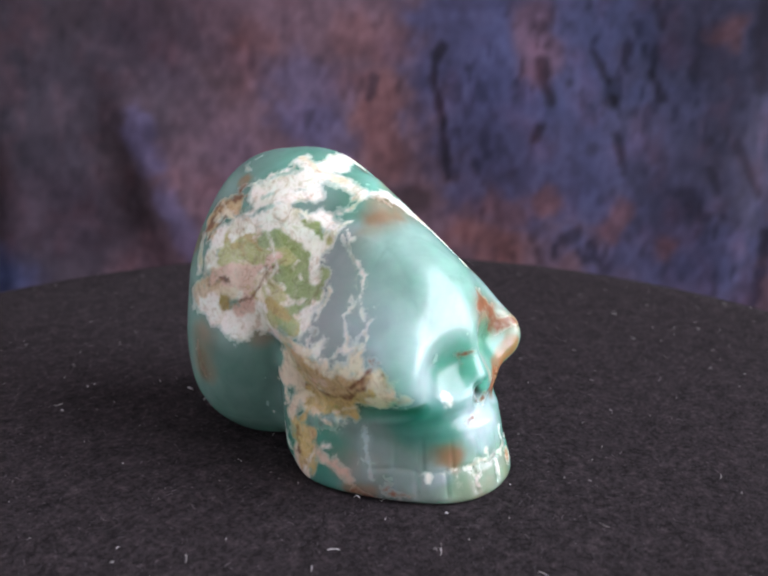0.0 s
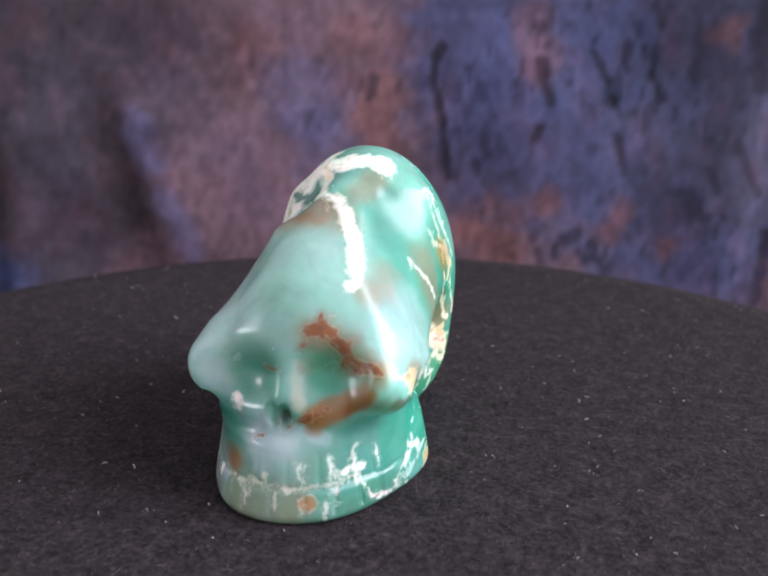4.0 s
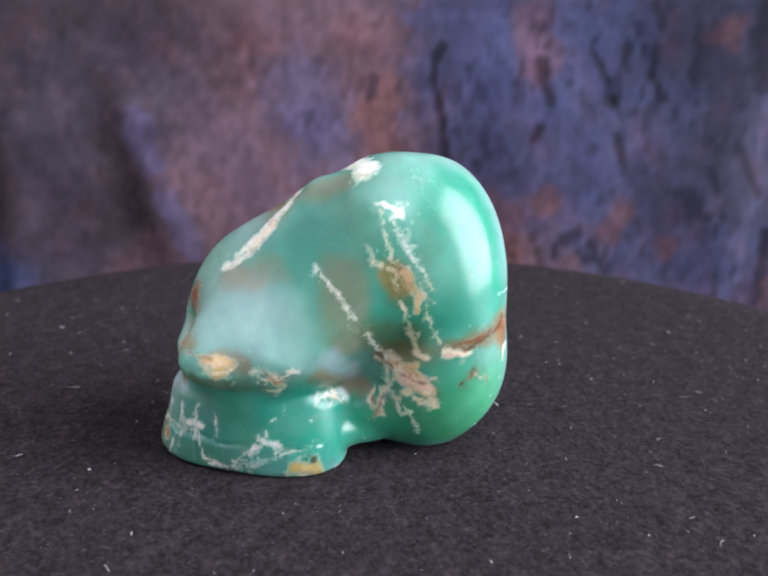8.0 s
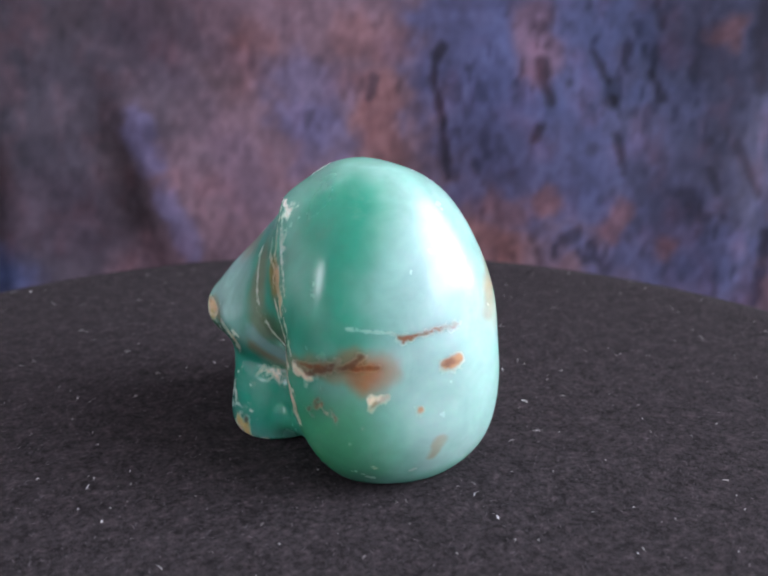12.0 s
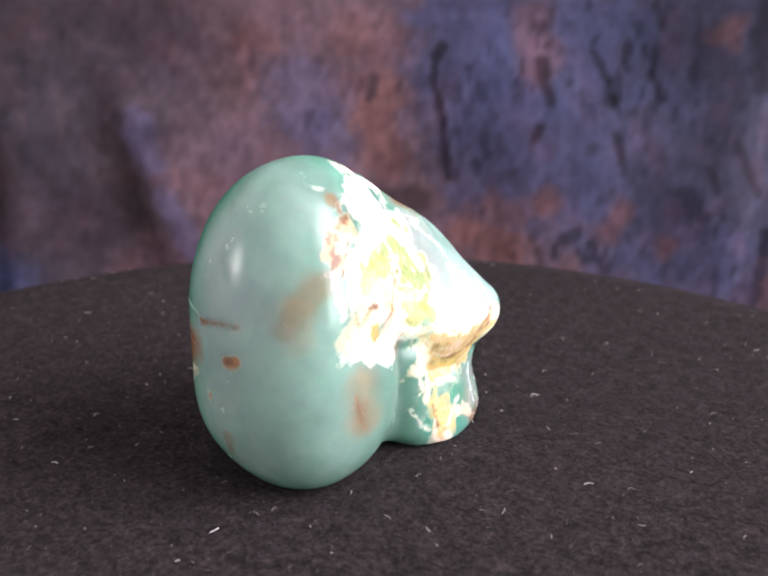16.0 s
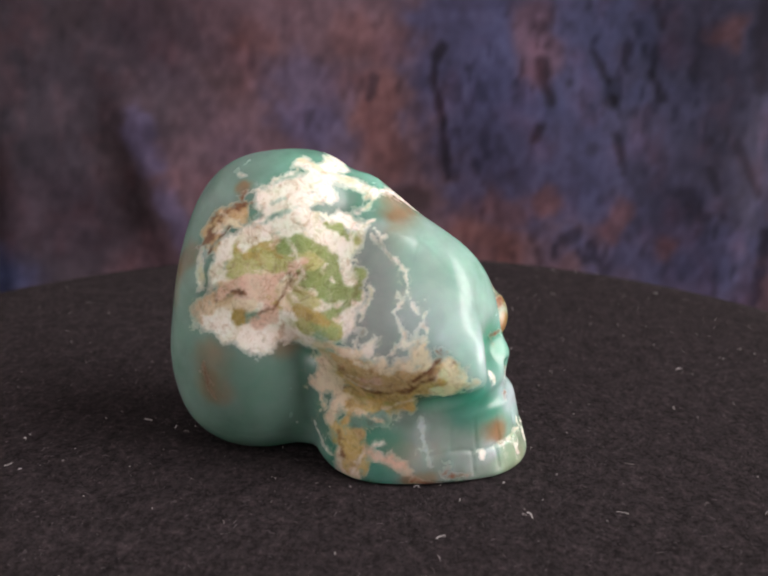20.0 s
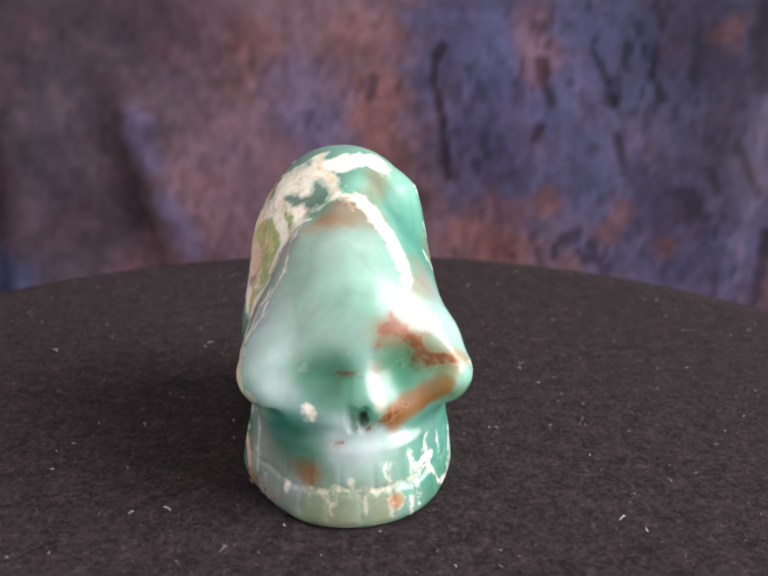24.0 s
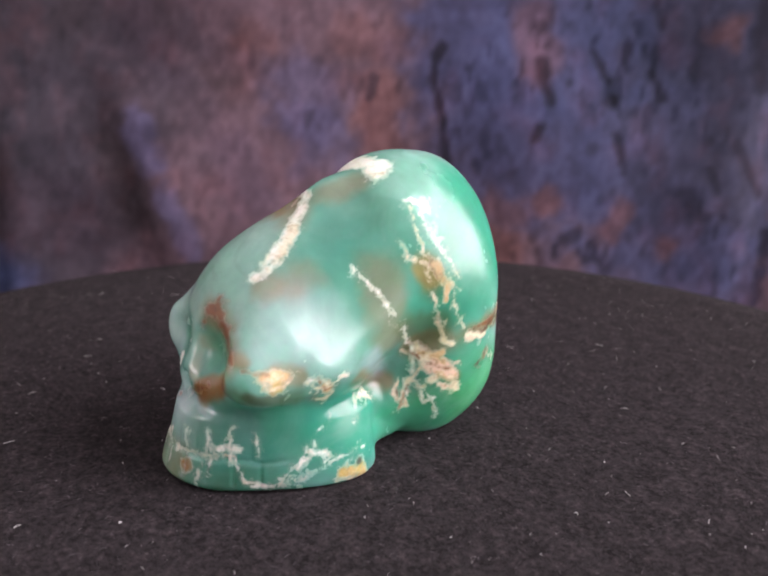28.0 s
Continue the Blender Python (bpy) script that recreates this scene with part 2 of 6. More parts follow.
def lay(c, p, colour, strength, radius, ragged, *line):
    """A stain along a line in the stone where ragged is small; a vein or crust on top of it, torn at the edge, where it is large.
    c holds the stone's colour, the crust's colour and how much crust there is."""
    q = np.array(line, float)
    near = np.all((p > q.min(0) - 2.2 * radius - 2.5) & (p < q.max(0) + 2.2 * radius + 2.5), axis=1)
    near = np.flatnonzero(near)
    x = p[near]
    d = np.full(len(x), 1e9)
    for a, b in zip(q, q[1:] if len(q) > 1 else q):
        ab = b - a
        t = np.clip((x - a) @ ab / max(ab @ ab, 1e-9), 0, 1)
        d = np.minimum(d, np.linalg.norm(x - a - t[:, None] * ab, axis=1))
    near = near[d < 2.2 * radius + 2.5]
    x = p[near]
    if not len(x):
        return
    if ragged:
        swirl = ragged * (0.3 + 0.45 * radius)
        y = x + swirl * np.stack([grain(x, 0.9 + 1.1 * radius, 4, k) for k in (21, 22, 23)], -1)
    else:
        y = x
    d = np.full(len(x), 1e9)
    for a, b in zip(q, q[1:] if len(q) > 1 else q):
        ab = b - a
        t = np.clip((y - a) @ ab / max(ab @ ab, 1e-9), 0, 1)
        d = np.minimum(d, np.linalg.norm(y - a - t[:, None] * ab, axis=1))
    d = d / radius
    if ragged < 0.45:
        d = d + 0.45 * grain(x, 1.5 + radius, 3, 4)
        m = np.clip((1 - d) / (1.3 - ragged) + 0.5, 0, 1)
        m = (m * m * (3 - 2 * m) * strength)[:, None]
        c[near, :3] = c[near, :3] * (1 - m) + colour * m
        return
    d = d + ragged * (0.5 * grain(x, 0.8 + 0.5 * radius, 3, 5))
    inner = np.clip((1 - d) * radius / 0.4 + 0.5, 0, 1) * strength
    bare = np.clip(((1 - d) * radius + 2.2) / 0.5, 0, 1) * (1 - np.clip(c[near, 6] * 2, 0, 1))
    m = np.maximum(inner, bare)[:, None]
    c[near, 3:6] = c[near, 3:6] * (1 - m) + colour * m
    soft = np.clip(0.5 + (1 - d) * radius / min(1.6, 1.1 * radius + 0.24), 0, 1) * (0.55 + 0.45 * strength)
    soft = np.maximum(soft, 0.36 * strength * np.clip(1 + (1 - d) * radius / 1.3, 0, 1))
    c[near, 6] = np.maximum(c[near, 6], soft)


def vein(c, p, colour, radius, twigs, seed, *line):
    """A crooked vein in the stone with short side twigs."""
    r = np.random.RandomState(seed)
    q = np.array(line, float)
    lay(c, p, colour, 1.0, radius, 0.9, *line)
    for k in range(twigs):
        i = r.randint(len(q) - 1)
        root = q[i] + (q[i + 1] - q[i]) * r.rand()
        way = r.normal(size=3)
        way = way / np.linalg.norm(way) * (0.6 + 1.6 * r.rand()) * (0.8 + radius)
        bend = r.normal(size=3) * 0.35
        lay(c, p, colour, 1.0, max(0.11, radius * (0.35 + 0.35 * r.rand())), 0.9, root, root + 0.5 * way + bend, root + way)


def tint(p):
    g, h = grain(p, 13, 3, 3)[:, None], grain(p, 3.5, 3, 8)[:, None]
    c = np.array([0.19, 0.46, 0.37]) * (1 + 0.18 * h) + np.array([0.05, 0.06, 0.06]) * g
    c = np.concatenate([c, WHITE[None].repeat(len(c), 0), np.zeros((len(c), 1))], 1)
    lay(c, p, SAT, 0.80, 9.00, 0.0, (13.1, 13.3, 35.4), (13.9, 14.2, 32.8), (14.5, 15.0, 30.1))
    lay(c, p, SAT, 0.80, 7.00, 0.0, (13.2, 13.4, 35.2), (13.9, 13.8, 33.2), (14.4, 14.0, 31.1), (14.8, 14.2, 29.0))
    lay(c, p, SAT, 0.70, 8.00, 0.0, (12.7, -5.3, 27.2), (13.4, -2.9, 27.3), (14.0, -0.5, 27.3), (14.3, 2.0, 27.3))
    lay(c, p, SAT, 0.70, 8.00, 0.0, (15.3, 10.2, 24.4), (15.3, 11.5, 27.2), (14.8, 13.0, 29.8))
    lay(c, p, TEAL, 0.80, 6.00, 0.0, (12.4, -6.2, 10.1), (12.8, -9.1, 10.5), (12.8, -11.9, 10.7))
    lay(c, p, TEAL, 0.80, 6.00, 0.0, (12.8, -11.6, 10.5))
    lay(c, p, TEAL, 0.80, 6.00, 0.0, (12.7, -5.6, 8.3))
    lay(c, p, MINT, 0.60, 8.00, 0.0, (9.6, 9.7, 41.4), (11.0, 11.2, 39.5), (12.0, 12.7, 37.6), (12.7, 14.4, 35.6), (13.0, 16.2, 33.5))
    lay(c, p, ICE, 0.75, 9.00, 0.0, (1.4, 23.2, 36.2), (2.1, 24.1, 33.4), (2.5, 24.8, 30.5), (2.5, 25.2, 27.4))
    lay(c, p, ICE, 0.90, 10.00, 0.0, (-1.6, 22.5, 37.7), (-0.6, 23.7, 35.2), (0.2, 24.5, 32.7), (0.9, 25.0, 30.2))
    lay(c, p, ICE, 0.85, 10.00, 0.0, (-2.9, 26.8, 13.4), (-3.9, 26.7, 16.3), (-5.2, 26.3, 19.1))
    lay(c, p, PALE, 0.70, 9.00, 0.0, (0.4, 22.7, 37.5), (-0.3, 23.8, 34.9), (-0.9, 24.6, 32.2), (-1.4, 25.1, 29.4))
    lay(c, p, PALE, 0.60, 9.00, 0.0, (-5.3, 26.4, 18.4), (-5.7, 26.5, 16.2), (-6.1, 26.4, 14.0), (-6.5, 26.1, 11.6))
    lay(c, p, MINT, 0.60, 6.00, 0.0, (9.8, 22.3, 27.9), (9.6, 22.8, 25.1), (9.4, 22.9, 22.2), (9.3, 23.0, 19.3), (9.1, 23.2, 16.4), (9.0, 23.4, 13.4), (9.0, 23.0, 10.1))
    lay(c, p, GRN, 0.60, 7.00, 0.0, (13.3, 11.0, 7.4), (13.4, 14.4, 7.5), (12.7, 16.9, 6.9))
    lay(c, p, GREYTEAL, 0.85, 10.00, 0.0, (-7.6, 22.9, 31.8), (-8.1, 23.5, 29.4), (-8.5, 23.9, 26.9), (-8.8, 24.3, 24.4), (-8.9, 24.6, 21.8), (-9.1, 25.0, 19.2), (-9.2, 25.3, 16.6))
    lay(c, p, GREYTEAL, 0.90, 9.00, 0.0, (-15.8, 10.8, 13.8), (-15.3, 8.8, 11.6), (-14.1, 7.1, 8.9))
    lay(c, p, GREYTEAL, 0.70, 8.00, 0.0, (-14.6, 17.6, 9.3), (-15.4, 14.9, 10.6), (-15.8, 11.9, 11.6))
    lay(c, p, GREYTEAL, 0.80, 7.00, 0.0, (-11.8, 19.0, 31.2), (-11.2, 17.8, 33.7), (-10.3, 16.8, 36.1), (-9.1, 15.9, 38.4), (-7.5, 15.1, 40.6))
    lay(c, p, MINT, 0.50, 5.00, 0.0, (-6.7, 21.9, 35.1), (-9.5, 21.1, 32.8), (-11.2, 20.7, 30.3), (-12.2, 20.8, 27.6), (-12.7, 21.1, 24.7), (-12.7, 21.5, 21.7))
    lay(c, p, MINT, 0.90, 8.00, 0.0, (-4.5, -20.9, 28.2), (-2.6, -20.0, 29.9), (-0.7, -18.5, 31.4))
    lay(c, p, PALE, 0.80, 5.00, 0.0, (-12.2, -22.3, 22.1), (-10.7, -21.7, 23.6), (-9.2, -21.0, 25.2), (-7.7, -20.7, 26.8))
    lay(c, p, BLUEW, 0.90, 3.20, 0.0, (-14.7, -23.0, 19.8), (-12.9, -23.0, 17.8), (-11.0, -23.2, 16.0))
    lay(c, p, SAT, 0.60, 5.00, 0.0, (-5.4, -22.3, 20.4))
    lay(c, p, SAT, 0.90, 3.20, 0.0, (4.2, -22.0, 19.9))
    lay(c, p, SAT, 0.60, 5.00, 0.0, (-10.8, -21.8, 10.9))
    lay(c, p, GREYTEAL, 0.50, 5.00, 0.0, (-1.9, -27.1, 7.6))
    lay(c, p, MINT, 0.70, 7.00, 0.0, (-6.3, -15.7, 31.9), (-7.8, -16.7, 30.0), (-9.3, -17.6, 28.1), (-11.0, -18.6, 26.2))
    lay(c, p, GREYTEAL, 0.60, 5.00, 0.0, (-4.7, -0.3, 39.4))
    lay(c, p, SAT, 0.60, 5.00, 0.0, (-10.7, -21.8, 11.0), (-12.9, -18.9, 11.0), (-13.9, -16.0, 10.3))
    lay(c, p, TEAL, 0.60, 6.00, 0.0, (8.9, -6.8, 34.0), (9.0, -10.8, 32.1), (9.1, -14.5, 30.2), (9.2, -17.5, 28.3))
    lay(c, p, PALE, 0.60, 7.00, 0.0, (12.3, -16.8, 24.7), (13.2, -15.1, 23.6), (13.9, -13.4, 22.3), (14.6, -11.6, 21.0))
    lay(c, p, MINT, 0.50, 5.00, 0.0, (-6.3, -19.9, 28.7), (-3.3, -19.1, 30.6), (-1.5, -17.6, 32.1), (-0.4, -15.6, 33.4), (0.2, -13.2, 34.5))
    lay(c, p, OCHRE, 0.28, 4.00, 0.0, (-7.1, -27.5, 1.6), (-5.0, -28.3, 1.8), (-2.9, -28.8, 1.7), (-0.8, -28.9, 1.4))
    lay(c, p, OCHRE, 0.28, 3.50, 0.0, (3.1, -28.1, 1.4), (5.5, -26.7, 1.5), (8.1, -24.7, 1.2))
    lay(c, p, OCHRE, 0.20, 3.50, 0.0, (-12.2, -21.8, 1.4), (-11.0, -24.0, 1.6), (-9.3, -25.8, 1.6), (-7.3, -27.5, 1.4))
    lay(c, p, CLEAR, 0.80, 5.00, 0.2, (-9.4, -6.4, 32.1), (-10.0, -6.9, 30.5), (-10.5, -7.4, 28.9))
    lay(c, p, CLEAR, 0.80, 4.00, 0.3, (-12.9, -7.2, 23.9), (-13.3, -10.1, 23.5))
    lay(c, p, CLEAR, 0.60, 5.00, 0.2, (-11.6, -9.6, 26.5), (-12.8, -9.5, 24.1), (-14.4, -9.1, 21.9))
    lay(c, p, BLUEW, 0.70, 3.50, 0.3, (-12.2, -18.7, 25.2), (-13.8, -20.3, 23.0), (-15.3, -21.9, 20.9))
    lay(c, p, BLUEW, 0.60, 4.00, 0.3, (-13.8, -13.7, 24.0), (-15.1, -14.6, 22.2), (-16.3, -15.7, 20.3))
    lay(c, p, SOFTBROWN, 0.60, 3.00, 0.2, (1.1, -9.4, 36.6), (-4.5, -9.7, 35.8), (-7.4, -9.5, 34.7))
    lay(c, p, SOFTBROWN, 0.70, 2.60, 0.2, (-1.4, -8.4, 37.3), (-3.0, -9.7, 36.1), (-4.6, -11.2, 35.1))
    lay(c, p, SOFTBROWN, 0.60, 2.60, 0.1, (-15.3, 15.7, 16.2), (-15.5, 15.6, 14.4), (-15.5, 15.5, 12.5))
    lay(c, p, SOFTBROWN, 0.50, 3.00, 0.2, (-8.8, 23.9, 26.3), (-10.0, 22.7, 28.4), (-10.8, 21.3, 30.3))
    lay(c, p, SOFTBROWN, 0.60, 2.50, 0.2, (-15.0, 16.9, 17.0), (-15.2, 16.7, 14.6), (-15.2, 16.4, 12.0))
    lay(c, p, SOFTBROWN, 0.50, 3.00, 0.1, (12.7, -1.9, 29.9), (13.9, -1.6, 26.9), (15.0, -1.3, 23.9), (14.9, -0.8, 20.5))
    lay(c, p, SOFTBROWN, 0.50, 3.00, 0.1, (9.8, -13.4, 29.5))
    lay(c, p, GLASS, 0.90, 5.00, 0.2, (-14.3, -13.3, 8.6), (-13.4, -16.7, 8.0), (-11.7, -20.4, 7.1))
    lay(c, p, GLASS, 0.80, 4.00, 0.2, (-14.7, -15.6, 3.1), (-13.4, -18.6, 3.6), (-11.6, -21.7, 3.8))
    lay(c, p, GLASS, 0.30, 4.00, 0.2, (-10.9, -21.5, 7.1), (-8.6, -24.2, 7.7), (-6.3, -25.7, 7.7), (-4.1, -26.7, 7.4), (-2.0, -27.3, 6.9), (0.6, -27.0, 7.4), (3.2, -26.2, 7.5), (6.0, -24.6, 7.2))
    lay(c, p, GLASS, 0.50, 4.00, 0.2, (6.8, -24.0, 6.5), (8.6, -22.1, 7.3), (10.2, -19.9, 7.9), (11.5, -17.6, 8.3))
    lay(c, p, PINK, 0.50, 2.00, 0.3, (-15.4, -11.1, 4.5), (-15.0, -13.3, 4.6), (-14.4, -15.6, 4.6))
    # pale brow stone, with part of the window's bluish sheen put into its colour
    lay(c, p, BLUEW, 0.60, 4.50, 0.1, (-8.8, -18.0, 28.4), (-10.8, -19.3, 26.0), (-12.8, -20.6, 23.7))
    lay(c, p, CLEAR, 0.80, 5.00, 0.2, (-10.6, -10.5, 29.1), (-11.6, -10.9, 26.9), (-12.8, -11.2, 24.8), (-14.0, -11.6, 22.8))
    lay(c, p, SOFTBROWN, 0.60, 2.40, 0.3, (-7.4, 0.5, 37.8), (-9.7, 1.3, 35.1), (-11.1, 2.1, 32.2), (-12.1, 2.8, 29.4), (-12.9, 3.5, 26.4), (-13.5, 4.3, 23.4), (-12.9, 5.0, 19.9))
    lay(c, p, SAT, 1.00, 7.00, 0.0, (10.8, 16.5, 37.5), (11.2, 18.1, 35.1), (11.5, 19.4, 32.6), (11.6, 20.3, 30.1))
    lay(c, p, ICE, 0.50, 7.00, 0.0, (-4.7, 22.1, 36.7), (-5.4, 23.0, 34.2), (-6.2, 23.6, 31.6), (-5.8, 24.4, 28.9), (-5.6, 25.0, 26.0), (-5.4, 25.6, 23.1), (-5.2, 26.1, 20.2), (-5.1, 26.5, 17.2), (-5.2, 26.6, 14.0), (-5.6, 26.0, 10.4))
    # brown line under the brow, with the ledge's shadow painted into it
    lay(c, p, BROWN, 0.70, 1.10, 0.3, (13.4, -22.5, 15.8), (14.1, -19.9, 15.2), (13.1, -17.3, 13.8), (13.1, -15.0, 13.4), (13.0, -12.7, 13.0), (12.7, -10.4, 12.5))
    # nose pit darkened by colour, as shade in the recess
    lay(c, p, DARK, 0.80, 0.90, 0.3, (-1.2, -24.2, 13.2), (-1.2, -24.7, 12.4))
    lay(c, p, SAT, 0.80, 3.00, 0.0, (-11.6, -22.4, 13.5))
    lay(c, p, CLEAR, 0.90, 3.60, 0.2, (-8.7, -5.5, 33.7), (-9.4, -6.8, 32.1), (-9.9, -8.2, 30.6))
    lay(c, p, CLEAR, 0.85, 3.40, 0.2, (-12.4, -8.0, 24.7), (-13.6, -9.4, 23.0), (-15.0, -10.7, 21.4))
    lay(c, p, CLEAR, 0.70, 2.50, 0.2, (-14.3, -6.0, 22.1))
    lay(c, p, GREYTEAL, 0.90, 3.40, 0.2, (-6.5, 0.6, 38.6))
    lay(c, p, BLUEW, 0.75, 4.50, 0.0, (-14.9, -16.6, 23.0), (-14.6, -18.5, 23.1), (-13.6, -20.7, 23.0))
    lay(c, p, MINT, 0.70, 5.00, 0.0, (-7.6, -14.5, 31.1), (-8.6, -16.3, 29.2), (-9.9, -18.0, 27.4))
    lay(c, p, WHITE, 1.00, 1.60, 0.6, (-7.7, 5.0, 40.1), (-5.7, 3.4, 41.3), (-3.8, 2.3, 42.4), (-1.6, 1.6, 43.2), (0.6, 1.9, 43.9), (3.0, 1.8, 43.7), (5.5, 2.7, 43.4))
    lay(c, p, WHITE, 1.00, 1.30, 0.5, (-8.3, -0.9, 35.8), (-6.8, -1.9, 36.6))
    lay(c, p, CREAM, 1.00, 1.50, 0.5, (-11.5, 0.4, 29.5), (-11.1, 1.2, 31.2), (-10.7, 1.9, 33.0), (-9.1, -0.0, 34.9))
    lay(c, p, CREAM, 1.00, 2.90, 0.8, (-13.2, 12.7, 29.2), (-13.6, 10.4, 27.3), (-13.6, 8.0, 25.3), (-13.4, 5.2, 23.9), (-14.1, 2.5, 22.9))
    lay(c, p, CREAM, 1.00, 2.90, 0.8, (-12.7, 12.0, 30.9), (-12.3, 9.8, 32.0), (-11.7, 7.6, 33.0), (-11.4, 5.3, 33.2), (-11.0, 3.0, 33.5), (-9.9, 0.5, 33.5))
    lay(c, p, CREAM, 1.00, 2.90, 0.8, (-12.7, 7.8, 28.9), (-12.3, 5.1, 28.6), (-12.4, 2.4, 28.5), (-11.9, -0.4, 28.2), (-13.0, -0.8, 26.2), (-14.0, -1.2, 24.2))
    lay(c, p, CREAM, 1.00, 2.90, 0.8, (-14.0, 10.5, 25.0), (-14.1, 12.0, 24.4), (-14.1, 13.5, 23.9))
    lay(c, p, WHITE, 1.00, 1.30, 0.7, (-3.3, 5.5, 43.8), (-3.9, 3.8, 43.0), (-4.1, 2.1, 42.1), (-2.0, -1.5, 41.1))
    lay(c, p, WHITE, 1.00, 1.50, 0.7, (-8.8, 9.6, 39.3), (-7.8, 8.0, 40.2), (-6.7, 6.3, 41.2), (-6.2, 4.3, 41.2), (-5.3, 2.3, 41.1))
    lay(c, p, WHITE, 1.00, 1.50, 0.7, (-9.7, 3.6, 37.5), (-10.4, 5.6, 36.7), (-10.7, 7.5, 35.7), (-10.9, 9.3, 35.2), (-11.4, 11.2, 34.8))
    lay(c, p, WHITE, 1.00, 1.30, 0.7, (-9.7, 1.5, 35.1), (-8.5, -0.8, 35.6), (-7.0, -3.2, 36.0))
    lay(c, p, WHITE, 1.00, 1.20, 0.7, (-7.4, -4.1, 35.4), (-9.0, -3.3, 32.9), (-10.3, -2.6, 30.3))
    lay(c, p, WHITE, 1.00, 1.60, 0.7, (-11.6, -4.9, 26.9), (-12.7, -4.4, 24.8), (-14.1, -3.9, 22.8), (-14.9, -1.7, 21.9))
    lay(c, p, WHITE, 1.00, 2.20, 0.7, (-14.2, 16.5, 22.8), (-14.4, 15.1, 21.8), (-14.6, 13.7, 20.9), (-14.5, 11.9, 20.6), (-14.4, 10.0, 20.2), (-13.7, 7.8, 21.0), (-13.2, 5.5, 21.8))
    lay(c, p, WHITE, 1.00, 1.60, 0.7, (-12.6, 14.6, 32.0), (-13.1, 15.2, 30.1), (-13.4, 15.7, 28.2), (-13.4, 13.3, 28.4))
    lay(c, p, WHITE, 1.00, 1.30, 0.7, (-11.9, 12.4, 33.8), (-12.4, 13.6, 32.5), (-12.8, 14.7, 31.1))
    lay(c, p, WHITE, 1.00, 1.20, 0.7, (-10.0, 3.1, 36.2), (-9.2, 1.7, 36.6))
    lay(c, p, WHITE, 1.00, 1.50, 0.7, (-13.7, 8.0, 24.7), (-13.4, 5.9, 23.5), (-13.7, 3.7, 22.5), (-14.0, 1.9, 20.5))
    lay(c, p, WHITE, 1.00, 1.80, 0.7, (-12.7, 7.8, 28.9), (-12.2, 5.9, 29.6), (-11.9, 4.0, 30.4), (-12.1, 2.5, 29.4), (-12.2, 1.0, 28.4))
    lay(c, p, WHITE, 1.00, 1.50, 0.7, (-13.2, 11.5, 29.2), (-12.6, 9.6, 30.8))
    lay(c, p, WHITE, 1.00, 1.00, 0.7, (-1.7, -4.9, 39.6), (-2.0, -2.8, 40.4))
    lay(c, p, BLUEW, 1.00, 1.20, 0.3, (-12.9, 4.0, 20.1), (-13.9, 1.3, 19.8))
    lay(c, p, BLUEW, 0.90, 1.20, 0.3, (-10.5, 7.4, 36.1), (-10.9, 9.0, 35.3), (-11.4, 10.6, 34.6))
    lay(c, p, CREAM, 1.00, 1.50, 0.8, (-13.2, 9.7, 28.8), (-13.7, 12.2, 27.4))
    lay(c, p, CREAM, 1.00, 1.20, 0.8, (-12.6, 4.8, 27.7), (-12.8, 3.2, 26.9), (-13.2, 1.8, 26.1), (-14.1, 0.7, 24.4))
    lay(c, p, LIME, 1.00, 1.90, 0.8, (-11.7, 9.7, 33.4), (-12.4, 11.0, 31.9), (-12.9, 12.3, 30.4))
    lay(c, p, LIME, 1.00, 1.70, 0.8, (-12.9, 12.0, 30.3), (-12.7, 9.8, 30.5), (-12.2, 7.4, 30.7))
    lay(c, p, OCHRE, 0.80, 0.80, 0.9, (-12.5, 10.8, 31.5), (-12.0, 7.7, 31.8))
    lay(c, p, LEAF, 1.00, 1.50, 0.8, (-10.1, -0.1, 32.4), (-10.5, -0.6, 30.8), (-11.1, -1.1, 29.3))
    lay(c, p, LEAF, 0.90, 1.40, 0.9, (-12.3, 2.5, 28.8), (-12.3, 0.8, 28.1), (-12.3, -0.9, 27.3), (-13.0, -2.1, 25.5))
    lay(c, p, LIME, 1.00, 1.50, 0.8, (-9.0, -2.2, 33.2), (-8.4, -3.6, 34.3))
    lay(c, p, LIME, 1.00, 1.70, 0.8, (-14.2, 1.9, 23.5), (-14.6, -0.0, 23.0), (-14.7, -2.1, 22.3))
    lay(c, p, LEAF, 0.80, 1.00, 0.9, (-14.7, 0.1, 22.6), (-14.8, -2.0, 21.9))
    lay(c, p, LIME, 0.90, 1.30, 0.8, (-13.0, 3.6, 26.1), (-13.5, 1.2, 25.5))
    lay(c, p, OCHRE, 1.00, 1.30, 0.7, (-14.1, 11.6, 23.2))
    lay(c, p, OCHRE, 1.00, 1.00, 0.8, (-13.3, 7.9, 26.5), (-13.5, 7.1, 24.9))
    lay(c, p, LIME, 0.80, 0.90, 0.8, (-11.8, 2.1, 30.2), (-12.4, 3.5, 28.5))
    lay(c, p, WHITE, 1.00, 0.24, 0.9, (-12.5, 2.3, 27.9), (-12.8, 0.8, 26.9), (-13.1, -0.8, 26.0), (-14.0, 1.3, 24.4))
    lay(c, p, WHITE, 1.00, 0.24, 0.9, (-11.5, -1.1, 28.7), (-12.1, -2.9, 26.8))
